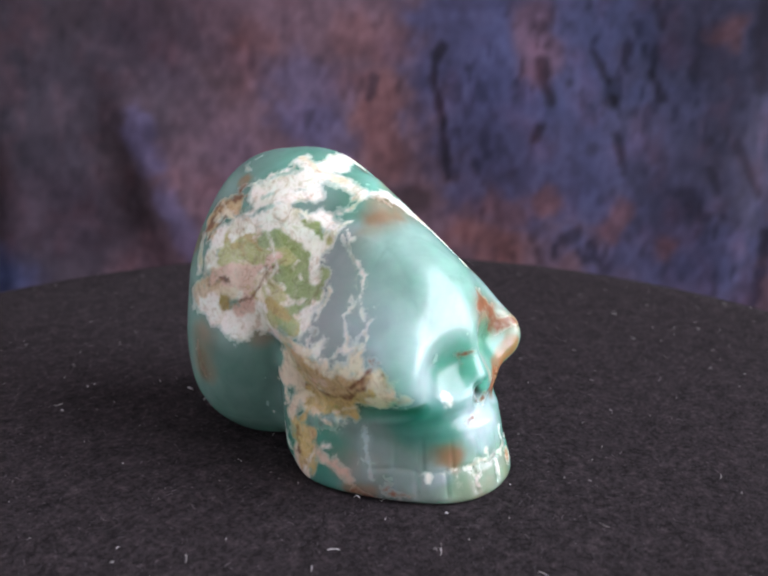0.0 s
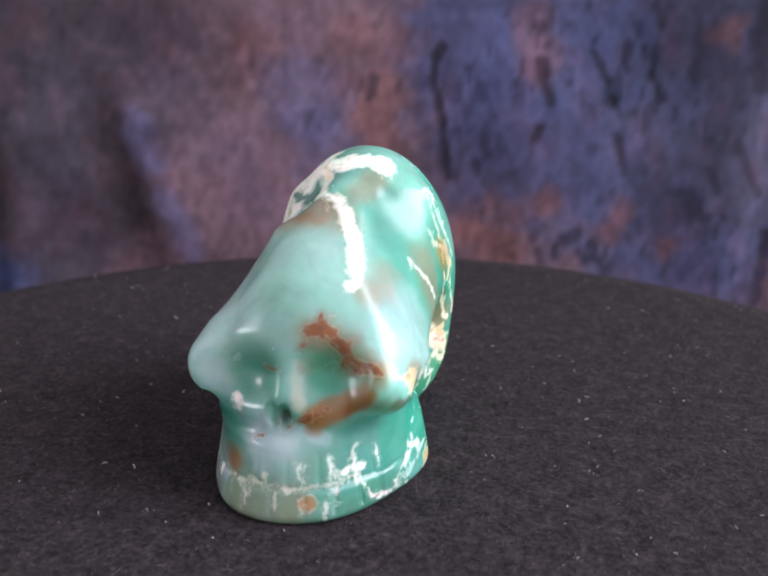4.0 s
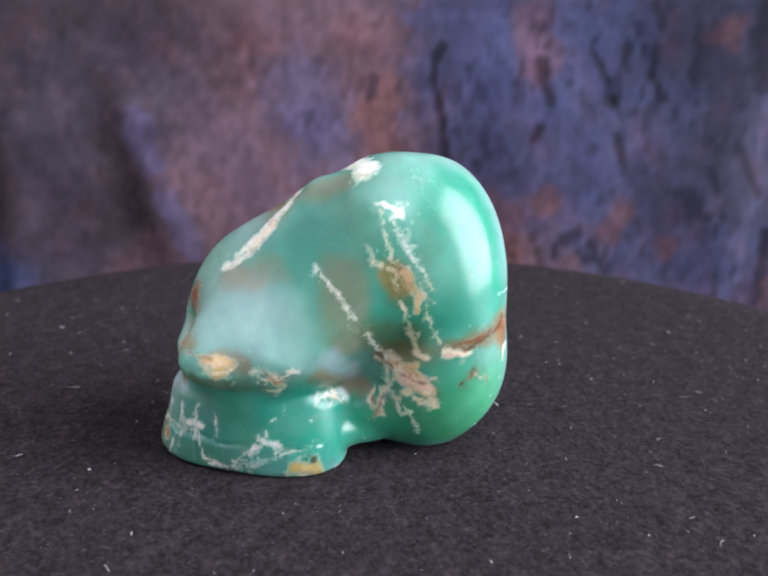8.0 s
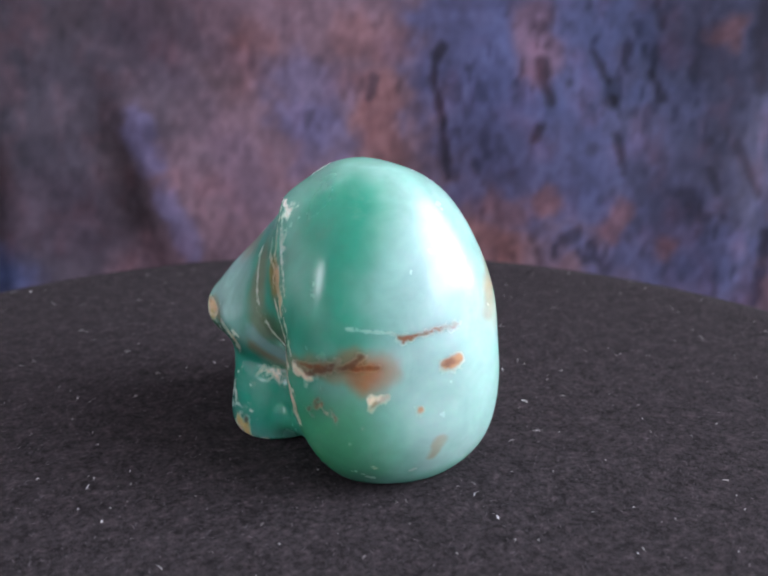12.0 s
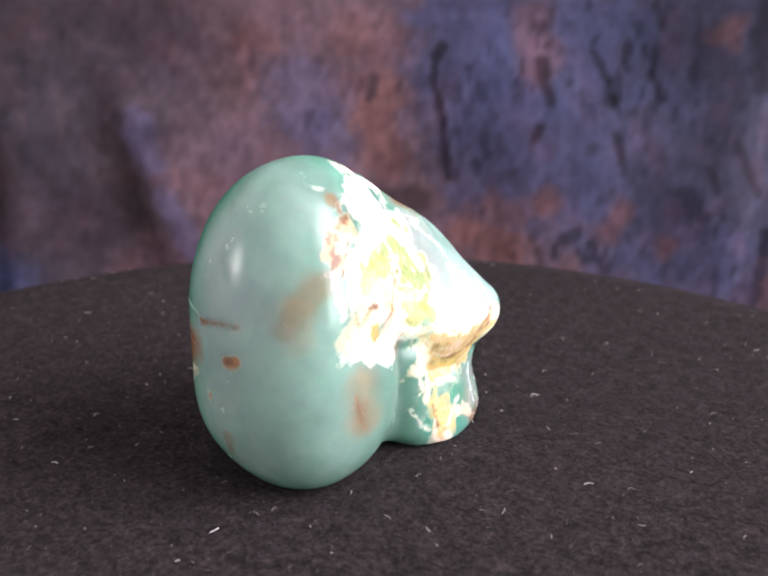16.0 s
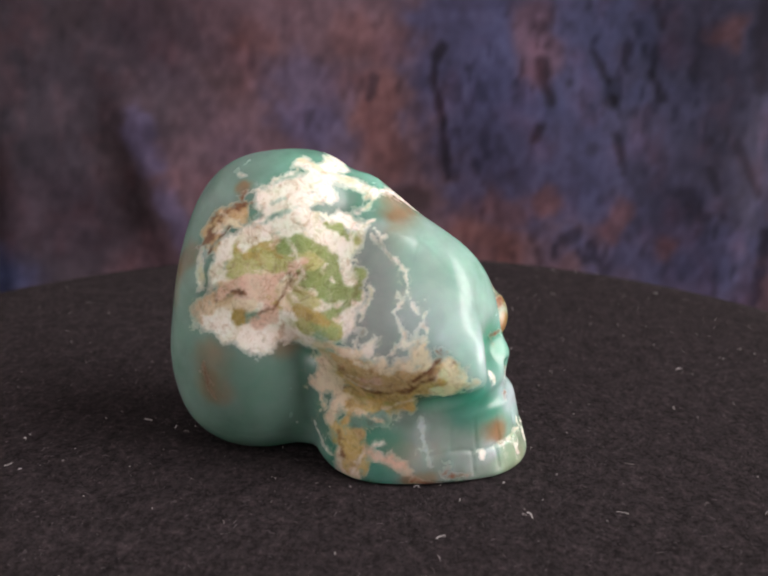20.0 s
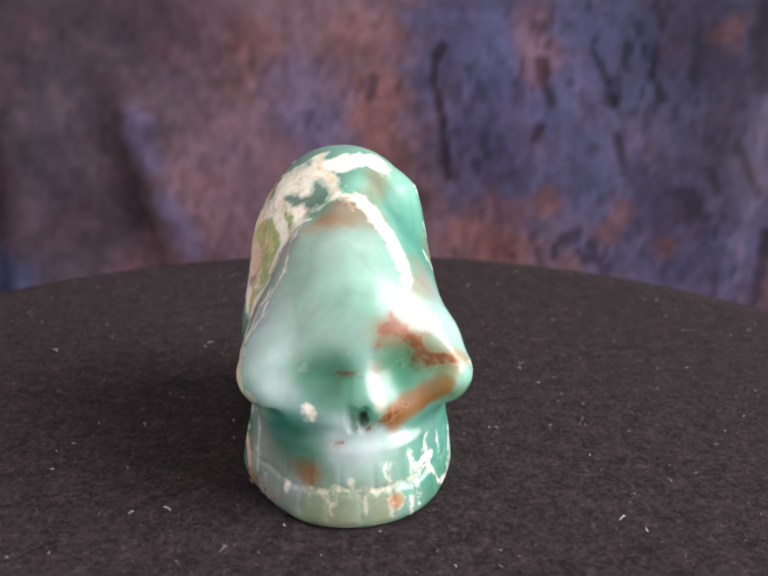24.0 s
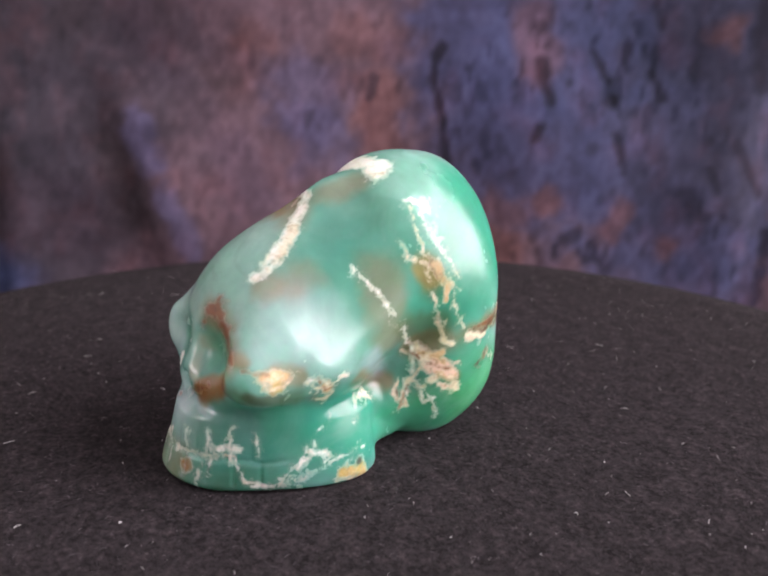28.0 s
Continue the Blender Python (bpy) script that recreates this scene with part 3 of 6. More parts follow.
    lay(c, p, CREAM, 1.00, 0.24, 0.9, (-12.9, 9.7, 29.6), (-12.3, 6.9, 29.6), (-12.1, 4.0, 29.8))
    lay(c, p, WHITE, 1.00, 0.24, 0.9, (-10.4, -0.6, 31.0), (-11.7, 0.9, 29.5))
    lay(c, p, PINK, 0.95, 1.30, 0.8, (-11.8, 4.7, 31.0), (-11.4, 3.3, 32.1))
    lay(c, p, PINK, 0.90, 1.40, 0.8, (-12.9, 7.9, 28.0), (-13.4, 9.4, 27.5), (-13.8, 11.0, 27.1))
    lay(c, p, PINK, 0.90, 1.10, 0.8, (-13.8, 9.0, 22.5), (-13.6, 7.1, 23.3))
    lay(c, p, RUST, 0.70, 0.24, 0.9, (-11.9, 4.6, 30.4), (-11.6, 3.3, 31.5))
    lay(c, p, RUST, 0.70, 0.24, 0.9, (-13.7, 8.1, 22.8))
    lay(c, p, BROWN, 1.00, 0.50, 0.8, (-13.8, 12.8, 26.8), (-13.9, 14.0, 25.7))
    lay(c, p, RUST, 0.90, 0.35, 0.9, (-13.9, 15.3, 24.9), (-13.8, 13.1, 26.6))
    lay(c, p, LEAF, 1.00, 1.70, 0.9, (-11.3, 4.9, 33.4), (-10.7, 1.9, 33.1), (-9.6, -0.7, 32.7), (-8.6, -1.3, 35.1))
    lay(c, p, LEAF, 1.00, 1.60, 0.9, (-12.1, 1.9, 29.0), (-12.1, -0.6, 27.9), (-12.1, -3.0, 26.8), (-10.8, -4.7, 28.8))
    lay(c, p, LIME, 1.00, 1.30, 0.9, (-12.1, 7.0, 31.2), (-11.7, 4.2, 31.1), (-11.3, 1.5, 31.0))
    lay(c, p, GOLD, 1.00, 1.60, 0.8, (-11.6, 1.7, 14.2), (-14.0, -3.3, 15.2), (-15.7, -7.6, 15.8), (-16.1, -10.9, 15.8), (-16.5, -13.7, 16.9), (-17.0, -16.4, 18.0), (-17.1, -18.9, 18.9))
    lay(c, p, RUST, 0.80, 0.30, 0.9, (-16.7, -14.3, 18.2), (-16.9, -17.0, 19.1), (-16.7, -19.3, 19.9))
    lay(c, p, WHITE, 0.90, 0.60, 0.9, (-10.3, -10.4, 29.6), (-11.8, -10.9, 26.6))
    lay(c, p, WHITE, 0.90, 0.70, 0.9, (-13.0, -11.8, 24.6), (-14.1, -12.2, 22.8), (-15.5, -12.5, 21.1))
    lay(c, p, WHITE, 0.80, 0.24, 0.9, (-11.3, -6.9, 27.0), (-10.9, -9.6, 28.1), (-11.8, -11.1, 26.6), (-12.9, -12.5, 25.2))
    lay(c, p, DARK, 0.60, 0.33, 0.5, (-8.6, -7.1, 33.9), (-9.4, -8.5, 32.1), (-10.0, -9.8, 30.2))
    lay(c, p, WHITE, 0.80, 0.21, 0.9, (-8.0, -6.0, 34.8), (-8.9, -7.2, 33.3), (-9.5, -8.6, 31.8))
    lay(c, p, WHITE, 0.90, 0.80, 0.9, (-14.8, -8.1, 21.4), (-15.7, -6.6, 19.9))
    lay(c, p, CLEAR, 1.00, 0.90, 0.6, (-14.3, -6.3, 22.0))
    lay(c, p, WHITE, 0.80, 0.30, 0.9, (-13.9, -14.2, 24.1), (-14.8, -15.3, 23.0))
    lay(c, p, CREAM, 1.00, 2.60, 0.8, (-12.4, -0.5, 15.4), (-14.5, -3.4, 15.9), (-15.6, -6.3, 16.1), (-16.0, -9.3, 15.9), (-16.4, -12.4, 16.5), (-16.6, -15.5, 17.0), (-17.2, -18.5, 17.6))
    lay(c, p, GOLD, 1.00, 2.40, 0.8, (-12.1, -4.4, 11.5), (-13.5, -6.8, 12.2), (-14.5, -9.2, 12.8), (-15.1, -11.6, 13.2))
    lay(c, p, CREAM, 1.00, 2.20, 0.8, (-12.0, -2.4, 8.3), (-13.1, -3.2, 6.6), (-14.1, -4.0, 4.9), (-14.8, -4.7, 3.4), (-15.4, -5.4, 1.9))
    lay(c, p, GOLD, 1.00, 1.60, 0.8, (-14.4, -5.4, 7.4), (-14.9, -5.7, 5.4), (-15.4, -6.1, 3.5))
    lay(c, p, GOLD, 0.90, 1.00, 0.8, (-15.8, -9.4, 15.5), (-15.9, -12.2, 15.2), (-15.7, -15.0, 14.9))
    lay(c, p, RUST, 0.80, 0.30, 0.9, (-15.3, -11.6, 13.7), (-15.7, -14.3, 14.9), (-16.7, -16.9, 16.4))
    lay(c, p, RUST, 0.70, 0.30, 0.9, (-12.8, -3.4, 9.8), (-13.7, -4.0, 7.1))
    lay(c, p, CREAM, 1.00, 1.60, 0.8, (-14.2, -0.3, 19.1), (-13.4, -1.5, 16.0), (-11.6, -3.1, 12.4), (-11.5, -2.4, 10.6), (-11.5, -1.8, 8.9))
    lay(c, p, TAN, 1.00, 1.60, 0.8, (-14.8, -2.4, 17.8), (-15.5, -4.2, 17.6), (-15.9, -6.0, 17.3), (-16.1, -7.9, 16.6), (-16.0, -9.9, 15.7))
    lay(c, p, TAN, 1.00, 1.60, 0.8, (-16.0, -9.9, 15.7), (-16.3, -12.4, 16.3), (-16.5, -15.0, 16.8))
    lay(c, p, OCHRE, 1.00, 1.50, 0.8, (-13.3, -5.4, 12.9), (-14.1, -8.0, 12.6), (-14.5, -10.7, 12.2))
    lay(c, p, CREAM, 1.00, 1.10, 0.8, (-15.9, -14.3, 20.8), (-16.5, -14.8, 19.6), (-16.9, -16.7, 18.9), (-17.2, -18.7, 18.2))
    lay(c, p, CREAM, 1.00, 1.00, 0.8, (-17.2, -18.7, 18.2), (-15.7, -21.6, 16.2))
    lay(c, p, OCHRE, 1.00, 1.60, 0.8, (-12.9, -3.2, 7.3), (-14.0, -4.1, 5.9), (-14.8, -5.1, 4.4))
    lay(c, p, CREAM, 1.00, 1.00, 0.8, (-11.3, -1.5, 9.6), (-11.5, -1.9, 6.7), (-12.1, -2.3, 4.1), (-13.5, -3.1, 2.5), (-14.5, -3.9, 0.8))
    lay(c, p, WHITE, 1.00, 0.30, 0.8, (-15.3, -7.3, 5.5), (-15.3, -5.8, 3.3), (-15.0, -4.5, 0.8))
    lay(c, p, PINK, 1.00, 1.00, 0.8, (-15.6, -10.3, 4.3), (-15.4, -12.4, 3.3))
    lay(c, p, CREAM, 1.00, 0.80, 0.8, (-15.8, -6.0, 19.3), (-15.3, -3.5, 19.6), (-14.7, -1.1, 19.9))
    lay(c, p, PINK, 1.00, 0.70, 0.8, (-15.0, -6.2, 14.9), (-15.8, -8.6, 15.8))
    lay(c, p, TAN, 1.00, 1.00, 0.8, (-12.7, -3.5, 10.0), (-14.0, -4.9, 8.7), (-14.8, -6.4, 7.2))
    lay(c, p, RUST, 1.00, 0.55, 0.9, (-16.7, -17.3, 19.8), (-16.8, -16.3, 17.1))
    lay(c, p, RUST, 0.90, 0.30, 0.9, (-15.5, -11.4, 14.4), (-15.9, -14.5, 15.3))
    lay(c, p, BROWN, 0.80, 0.21, 0.9, (-14.8, -7.6, 14.1), (-15.1, -10.2, 13.6))
    lay(c, p, RUST, 0.80, 0.30, 0.9, (-14.6, -3.9, 1.2), (-14.0, -3.3, 0.2))
    lay(c, p, CREAM, 0.90, 0.21, 0.9, (-14.2, -9.1, 10.9), (-14.8, -12.0, 12.5), (-15.3, -14.8, 14.0))
    lay(c, p, RUST, 0.70, 0.24, 0.9, (-14.0, -1.3, 17.6), (-14.8, -3.7, 16.4))
    lay(c, p, LEAF, 0.60, 0.70, 0.9, (-13.3, -6.7, 11.8), (-14.3, -9.1, 12.3))
    lay(c, p, GREYTEAL, 1.00, 1.20, 0.5, (-14.1, -5.2, 8.7), (-14.5, -7.1, 9.3), (-14.7, -9.1, 9.7))
    lay(c, p, WHITE, 0.80, 0.21, 0.9, (-15.0, -9.0, 7.7), (-14.7, -10.4, 8.9), (-14.5, -11.8, 10.1))
    lay(c, p, WHITE, 0.70, 0.21, 0.9, (-11.4, 0.9, 9.8), (-10.8, 0.1, 6.6))
    lay(c, p, WHITE, 0.60, 0.21, 0.9, (-10.7, 4.5, 4.8), (-12.1, 4.3, 6.8))
    lay(c, p, RUST, 0.80, 0.50, 0.8, (-15.6, -13.6, 1.0), (-15.0, -15.7, 0.7), (-14.1, -17.7, 0.3))
    lay(c, p, BLUEW, 0.80, 1.10, 0.3, (-14.0, -14.6, 8.8), (-14.3, -15.1, 6.3), (-14.6, -15.5, 3.8))
    lay(c, p, BLUEW, 0.80, 0.80, 0.3, (-12.9, -18.4, 4.8), (-13.7, -19.0, 1.8))
    lay(c, p, SOFTBROWN, 0.80, 2.00, 0.3, (-9.1, -24.0, 6.6))
    lay(c, p, WHITE, 0.95, 0.70, 0.7, (-11.1, -22.9, 3.6))
    lay(c, p, BLUEW, 0.90, 1.60, 0.3, (-4.3, -25.5, 14.0), (-2.9, -26.1, 10.4), (-3.6, -26.9, 7.5))
    lay(c, p, TAN, 1.00, 1.60, 0.9, (-11.7, 16.9, 33.4), (-11.2, 16.1, 34.9), (-10.5, 15.2, 36.4), (-9.8, 13.1, 38.0))
    lay(c, p, RUST, 1.00, 0.40, 0.9, (-11.7, 17.8, 32.8), (-11.1, 15.9, 35.0))
    lay(c, p, RUST, 1.00, 0.40, 0.9, (-10.5, 14.3, 36.7), (-9.5, 12.4, 38.6))
    lay(c, p, BROWN, 1.00, 0.30, 0.9, (-12.4, 16.7, 31.7), (-11.7, 15.4, 33.9), (-11.2, 14.1, 35.3), (-10.6, 12.9, 36.7))
    lay(c, p, WHITE, 0.90, 0.27, 0.9, (-11.4, 15.9, 34.5), (-11.3, 14.7, 35.0))
    lay(c, p, CREAM, 0.90, 0.27, 0.9, (-9.9, 14.3, 37.8), (-10.7, 15.9, 35.9))
    lay(c, p, BROWN, 0.90, 0.30, 0.9, (-11.4, 19.0, 32.2), (-11.9, 17.5, 32.5))
    lay(c, p, AMBER, 0.70, 1.20, 0.3, (-7.7, 12.8, 40.7))
    lay(c, p, WHITE, 0.90, 0.24, 0.8, (-6.0, 14.2, 42.2), (-6.4, 13.5, 42.0))
    lay(c, p, GREYTEAL, 1.00, 1.30, 0.5, (-10.2, 9.2, 36.8), (-9.6, 7.9, 37.8))
    lay(c, p, RUST, 0.80, 0.45, 0.9, (-9.7, 16.7, 37.1), (-10.6, 17.0, 35.4), (-11.5, 17.2, 33.6))
    lay(c, p, TAN, 0.70, 1.50, 0.7, (-13.9, 18.3, 23.2), (-13.9, 16.3, 24.8), (-13.8, 14.3, 26.4))
    lay(c, p, RUST, 0.90, 0.50, 0.7, (-13.8, 13.9, 26.6))
    lay(c, p, WHITE, 0.60, 0.70, 0.8, (-11.9, 18.2, 31.9), (-12.8, 18.1, 29.5), (-13.4, 17.9, 27.0))
    lay(c, p, RUST, 0.80, 0.40, 0.7, (-1.6, 26.2, 20.8))
    lay(c, p, BROWN, 0.80, 0.30, 0.7, (-8.8, 23.9, 26.6))
    lay(c, p, BROWN, 0.80, 0.30, 0.6, (-15.2, 16.7, 12.5))
    lay(c, p, TAN, 0.40, 2.00, 0.3, (-9.9, 22.9, 27.9), (-10.2, 23.2, 26.1), (-10.4, 23.5, 24.2))
    lay(c, p, RUST, 1.00, 0.50, 0.9, (1.6, -22.6, 25.6), (4.5, -22.2, 25.2))
    lay(c, p, RUST, 1.00, 0.60, 0.9, (3.8, -22.5, 25.0), (5.1, -22.5, 23.7), (6.4, -22.4, 22.4), (7.7, -22.7, 20.1))
    lay(c, p, RUST, 1.00, 0.50, 0.9, (7.7, -22.7, 20.1), (10.4, -24.0, 21.0))
    lay(c, p, RUST, 0.70, 0.30, 0.9, (1.5, -23.2, 24.2), (0.6, -23.5, 22.3))
    lay(c, p, RUST, 0.80, 0.27, 0.8, (-4.8, -22.6, 19.7), (-2.4, -24.7, 19.7))
    lay(c, p, BROWN, 0.90, 0.30, 0.9, (2.8, -22.8, 24.7), (4.8, -22.5, 23.1), (6.8, -22.4, 21.7), (8.6, -23.3, 20.2))
    lay(c, p, AMBER, 0.80, 1.30, 0.4, (9.1, -24.6, 18.0), (7.6, -24.2, 16.7), (5.9, -24.4, 15.6), (4.5, -24.8, 15.0), (3.0, -25.2, 14.4))
    lay(c, p, RUST, 1.00, 0.30, 0.9, (2.0, -25.3, 13.4), (0.6, -25.4, 12.9), (-0.9, -25.2, 12.1))
    lay(c, p, RUST, 0.90, 0.33, 0.7, (-5.0, -25.4, 10.7), (-4.1, -25.6, 10.9))
    lay(c, p, BLUEW, 0.90, 2.00, 0.3, (-5.6, -25.1, 14.4), (-3.7, -25.3, 12.3), (-1.9, -26.1, 10.5), (-4.4, -26.2, 9.3))
    lay(c, p, BLUEW, 0.80, 0.90, 0.3, (-0.5, -25.4, 12.2), (1.7, -25.2, 11.6), (4.0, -24.6, 10.9))
    lay(c, p, CREAM, 0.50, 0.90, 0.2, (0.2, -23.8, 20.4), (0.5, -24.6, 18.0), (0.7, -25.6, 15.7))
    lay(c, p, AMBER, 0.60, 1.00, 0.5, (2.2, -27.6, 3.3), (2.8, -27.8, 2.7))
    lay(c, p, SOFTBROWN, 0.80, 1.80, 0.3, (-8.3, -24.5, 6.8))
    lay(c, p, BLUEW, 0.70, 1.40, 0.3, (-12.3, -21.1, 3.3), (-9.6, -24.3, 4.2))
    lay(c, p, WHITE, 0.70, 0.80, 0.8, (-8.7, -23.7, 15.2), (-8.1, -24.3, 14.1))
    lay(c, p, BLUEW, 0.80, 1.80, 0.3, (8.7, -21.5, 10.6), (9.0, -21.5, 8.4), (9.1, -21.7, 6.3))
    lay(c, p, WHITE, 0.95, 0.30, 0.7, (5.3, -25.4, 6.2), (5.6, -25.3, 4.4), (5.9, -25.9, 2.8))
    lay(c, p, WHITE, 0.95, 0.21, 0.6, (-10.9, -23.0, 3.9), (-8.3, -25.5, 4.5), (-5.8, -26.8, 4.5), (-3.3, -27.7, 4.8), (-0.7, -27.7, 4.7), (2.2, -27.0, 4.8), (5.3, -25.3, 4.4))
    lay(c, p, WHITE, 0.95, 0.21, 0.6, (-2.2, -27.6, 4.3), (-2.1, -28.4, 1.9))
    lay(c, p, WHITE, 0.95, 0.21, 0.6, (-5.8, -27.1, 4.2), (-5.8, -27.9, 2.2))
    lay(c, p, WHITE, 0.95, 0.21, 0.6, (1.9, -26.6, 7.8), (1.7, -27.0, 6.2), (1.5, -27.4, 4.7))
    lay(c, p, WHITE, 0.95, 0.21, 0.6, (-8.6, -25.5, 4.1), (-8.4, -26.4, 2.5))
    lay(c, p, WHITE, 1.00, 0.90, 0.7, (0.9, -6.7, 39.1), (3.1, -9.4, 36.6))
    lay(c, p, WHITE, 1.00, 1.12, 0.6, (3.1, -9.4, 36.6), (4.8, -11.8, 34.7), (6.2, -14.1, 32.9))
    lay(c, p, WHITE, 1.00, 0.90, 0.7, (6.5, -14.7, 32.4), (6.2, -16.5, 31.3), (5.6, -18.2, 30.1))
    lay(c, p, WHITE, 1.00, 0.52, 0.7, (-2.8, -4.2, 39.0), (-0.9, -6.5, 39.0), (1.0, -7.0, 38.8), (2.7, -8.6, 37.3))
    lay(c, p, WHITE, 1.00, 0.80, 0.5, (2.7, -8.6, 37.3), (3.7, -9.9, 36.1), (4.6, -11.3, 35.0), (5.1, -14.0, 33.4), (5.6, -16.2, 31.7))
    lay(c, p, CREAM, 0.80, 0.80, 0.7, (4.2, -10.7, 35.5), (5.6, -12.7, 34.0), (6.8, -14.5, 32.4))
    lay(c, p, RUST, 0.60, 0.30, 0.6, (-1.1, -9.2, 36.7), (-2.5, -8.1, 37.2))
    lay(c, p, SOFTBROWN, 0.60, 0.80, 0.4, (5.6, -17.2, 31.0), (6.6, -18.5, 29.3), (7.7, -19.5, 27.6))
    lay(c, p, BLUEW, 0.60, 0.80, 0.3, (3.9, -17.7, 31.1), (5.1, -19.2, 29.3), (6.3, -20.3, 27.4), (7.6, -21.2, 25.4), (9.1, -22.0, 23.6), (10.6, -23.1, 22.0))
    lay(c, p, WHITE, 1.00, 0.30, 0.9, (12.3, 4.9, 17.8), (11.9, 3.7, 18.5))
    lay(c, p, CREAM, 1.00, 0.44, 0.9, (14.5, 8.6, 18.4), (14.8, 9.8, 17.6))
    lay(c, p, CREAM, 1.00, 0.44, 0.9, (15.2, 12.0, 18.8), (15.1, 14.0, 18.3), (14.7, 16.1, 17.7))
    lay(c, p, PINK, 1.00, 0.70, 0.9, (15.2, 13.1, 18.0), (14.7, 16.1, 18.3))
    lay(c, p, WHITE, 1.00, 0.55, 0.9, (11.9, 4.4, 17.0), (11.9, 4.6, 15.1), (11.8, 4.8, 13.1))
    lay(c, p, CREAM, 1.00, 1.30, 0.9, (12.7, 5.5, 16.5), (13.5, 7.0, 13.9))
    lay(c, p, PINK, 1.00, 1.50, 0.9, (13.3, 6.7, 14.6), (14.0, 8.2, 13.6), (14.3, 9.8, 12.5))
    lay(c, p, CREAM, 1.00, 0.66, 0.9, (13.6, 8.4, 11.0), (14.0, 11.0, 9.8))
    lay(c, p, CREAM, 1.00, 0.55, 0.9, (12.3, 6.0, 10.7), (13.6, 7.7, 12.5))
    lay(c, p, TAN, 1.00, 0.60, 0.9, (12.5, 5.2, 16.1), (13.4, 6.6, 15.3), (14.2, 8.1, 16.1))
    lay(c, p, WHITE, 1.00, 0.30, 0.9, (11.0, 4.0, 11.8), (11.2, 4.4, 9.0))
    lay(c, p, CREAM, 1.00, 0.39, 0.9, (10.9, 3.7, 8.6), (10.9, 4.5, 7.4))
    lay(c, p, BROWN, 1.00, 0.27, 0.9, (10.4, 2.5, 10.3), (10.5, 2.8, 7.4), (2.8, 4.0, 0.3))
    lay(c, p, CREAM, 1.00, 0.24, 0.9, (10.4, 3.2, 11.7), (10.3, 2.2, 10.3))
    lay(c, p, WHITE, 1.00, 0.24, 0.9, (12.2, 6.1, 9.9), (11.9, 7.0, 7.5), (12.8, 8.0, 8.5))
    lay(c, p, WHITE, 1.00, 0.18, 0.9, (12.6, 7.7, 8.5), (11.5, 9.6, 4.4))
    lay(c, p, RUST, 1.00, 0.35, 0.9, (14.4, 15.7, 13.3), (13.9, 17.7, 14.6))
    lay(c, p, CREAM, 1.00, 0.24, 0.9, (14.3, 16.4, 14.6), (13.4, 18.7, 13.6))
    lay(c, p, TAN, 1.00, 0.90, 0.9, (14.3, -21.0, 18.7), (14.5, -18.1, 18.1))
    lay(c, p, OCHRE, 1.00, 0.70, 0.9, (14.6, -20.5, 17.4), (14.6, -18.8, 16.9))
    lay(c, p, CREAM, 1.00, 0.21, 0.9, (14.4, -21.3, 18.4), (14.6, -20.5, 16.8), (14.5, -18.2, 17.1), (14.6, -16.6, 18.3))
    lay(c, p, TAN, 1.00, 0.70, 0.9, (14.7, -12.2, 16.2), (13.6, -10.5, 14.2))
    lay(c, p, WHITE, 1.00, 0.30, 0.9, (14.7, -14.9, 16.8), (14.9, -13.7, 17.1), (14.7, -11.5, 16.1))
    lay(c, p, WHITE, 1.00, 0.33, 0.9, (15.0, -10.0, 17.1), (14.6, -8.4, 16.4))
    lay(c, p, CREAM, 1.00, 0.30, 0.9, (13.4, -12.6, 13.7), (13.1, -11.3, 13.1), (13.8, -10.2, 14.6))
    lay(c, p, WHITE, 1.00, 0.27, 0.9, (12.2, -6.1, 10.4), (10.6, -4.3, 11.2), (9.6, -1.4, 10.4))
    lay(c, p, CREAM, 1.00, 0.33, 0.9, (10.1, -3.6, 11.3), (10.0, -1.5, 9.2))
    lay(c, p, WHITE, 1.00, 0.21, 0.9, (11.3, -5.2, 10.9), (11.5, -4.2, 10.2))
    lay(c, p, WHITE, 1.00, 0.20, 0.9, (6.5, -24.8, 4.9), (6.8, -23.7, 7.0), (7.7, -22.7, 9.4))
    lay(c, p, WHITE, 1.00, 0.60, 0.9, (6.8, -24.1, 6.4), (8.4, -22.6, 6.2))
    lay(c, p, WHITE, 1.00, 0.14, 0.9, (8.2, -23.0, 5.5), (9.1, -22.7, 3.7), (9.8, -22.3, 1.9), (10.8, -20.7, 1.5), (11.8, -19.1, 1.1), (12.9, -16.1, 2.3))
    lay(c, p, WHITE, 1.00, 0.21, 0.9, (13.0, -15.4, 3.6), (13.0, -13.9, 6.6))
    lay(c, p, WHITE, 1.00, 0.29, 0.9, (13.0, -14.4, 5.9), (13.7, -11.6, 5.2), (14.0, -10.4, 4.1))
    lay(c, p, WHITE, 1.00, 0.14, 0.9, (13.1, -13.1, 7.2), (13.6, -12.3, 5.2))
    lay(c, p, WHITE, 1.00, 0.21, 0.9, (14.1, -10.1, 3.8), (14.1, -8.4, 4.2), (13.8, -6.5, 4.5), (11.0, -2.5, 3.6))
    lay(c, p, OCHRE, 1.00, 1.00, 0.9, (14.6, -9.0, 1.7), (14.5, -6.7, 1.0))
    lay(c, p, CREAM, 1.00, 0.24, 0.9, (14.5, -10.6, 0.9), (14.7, -8.4, 0.6), (14.4, -6.0, 0.1), (12.4, -2.9, 0.4))
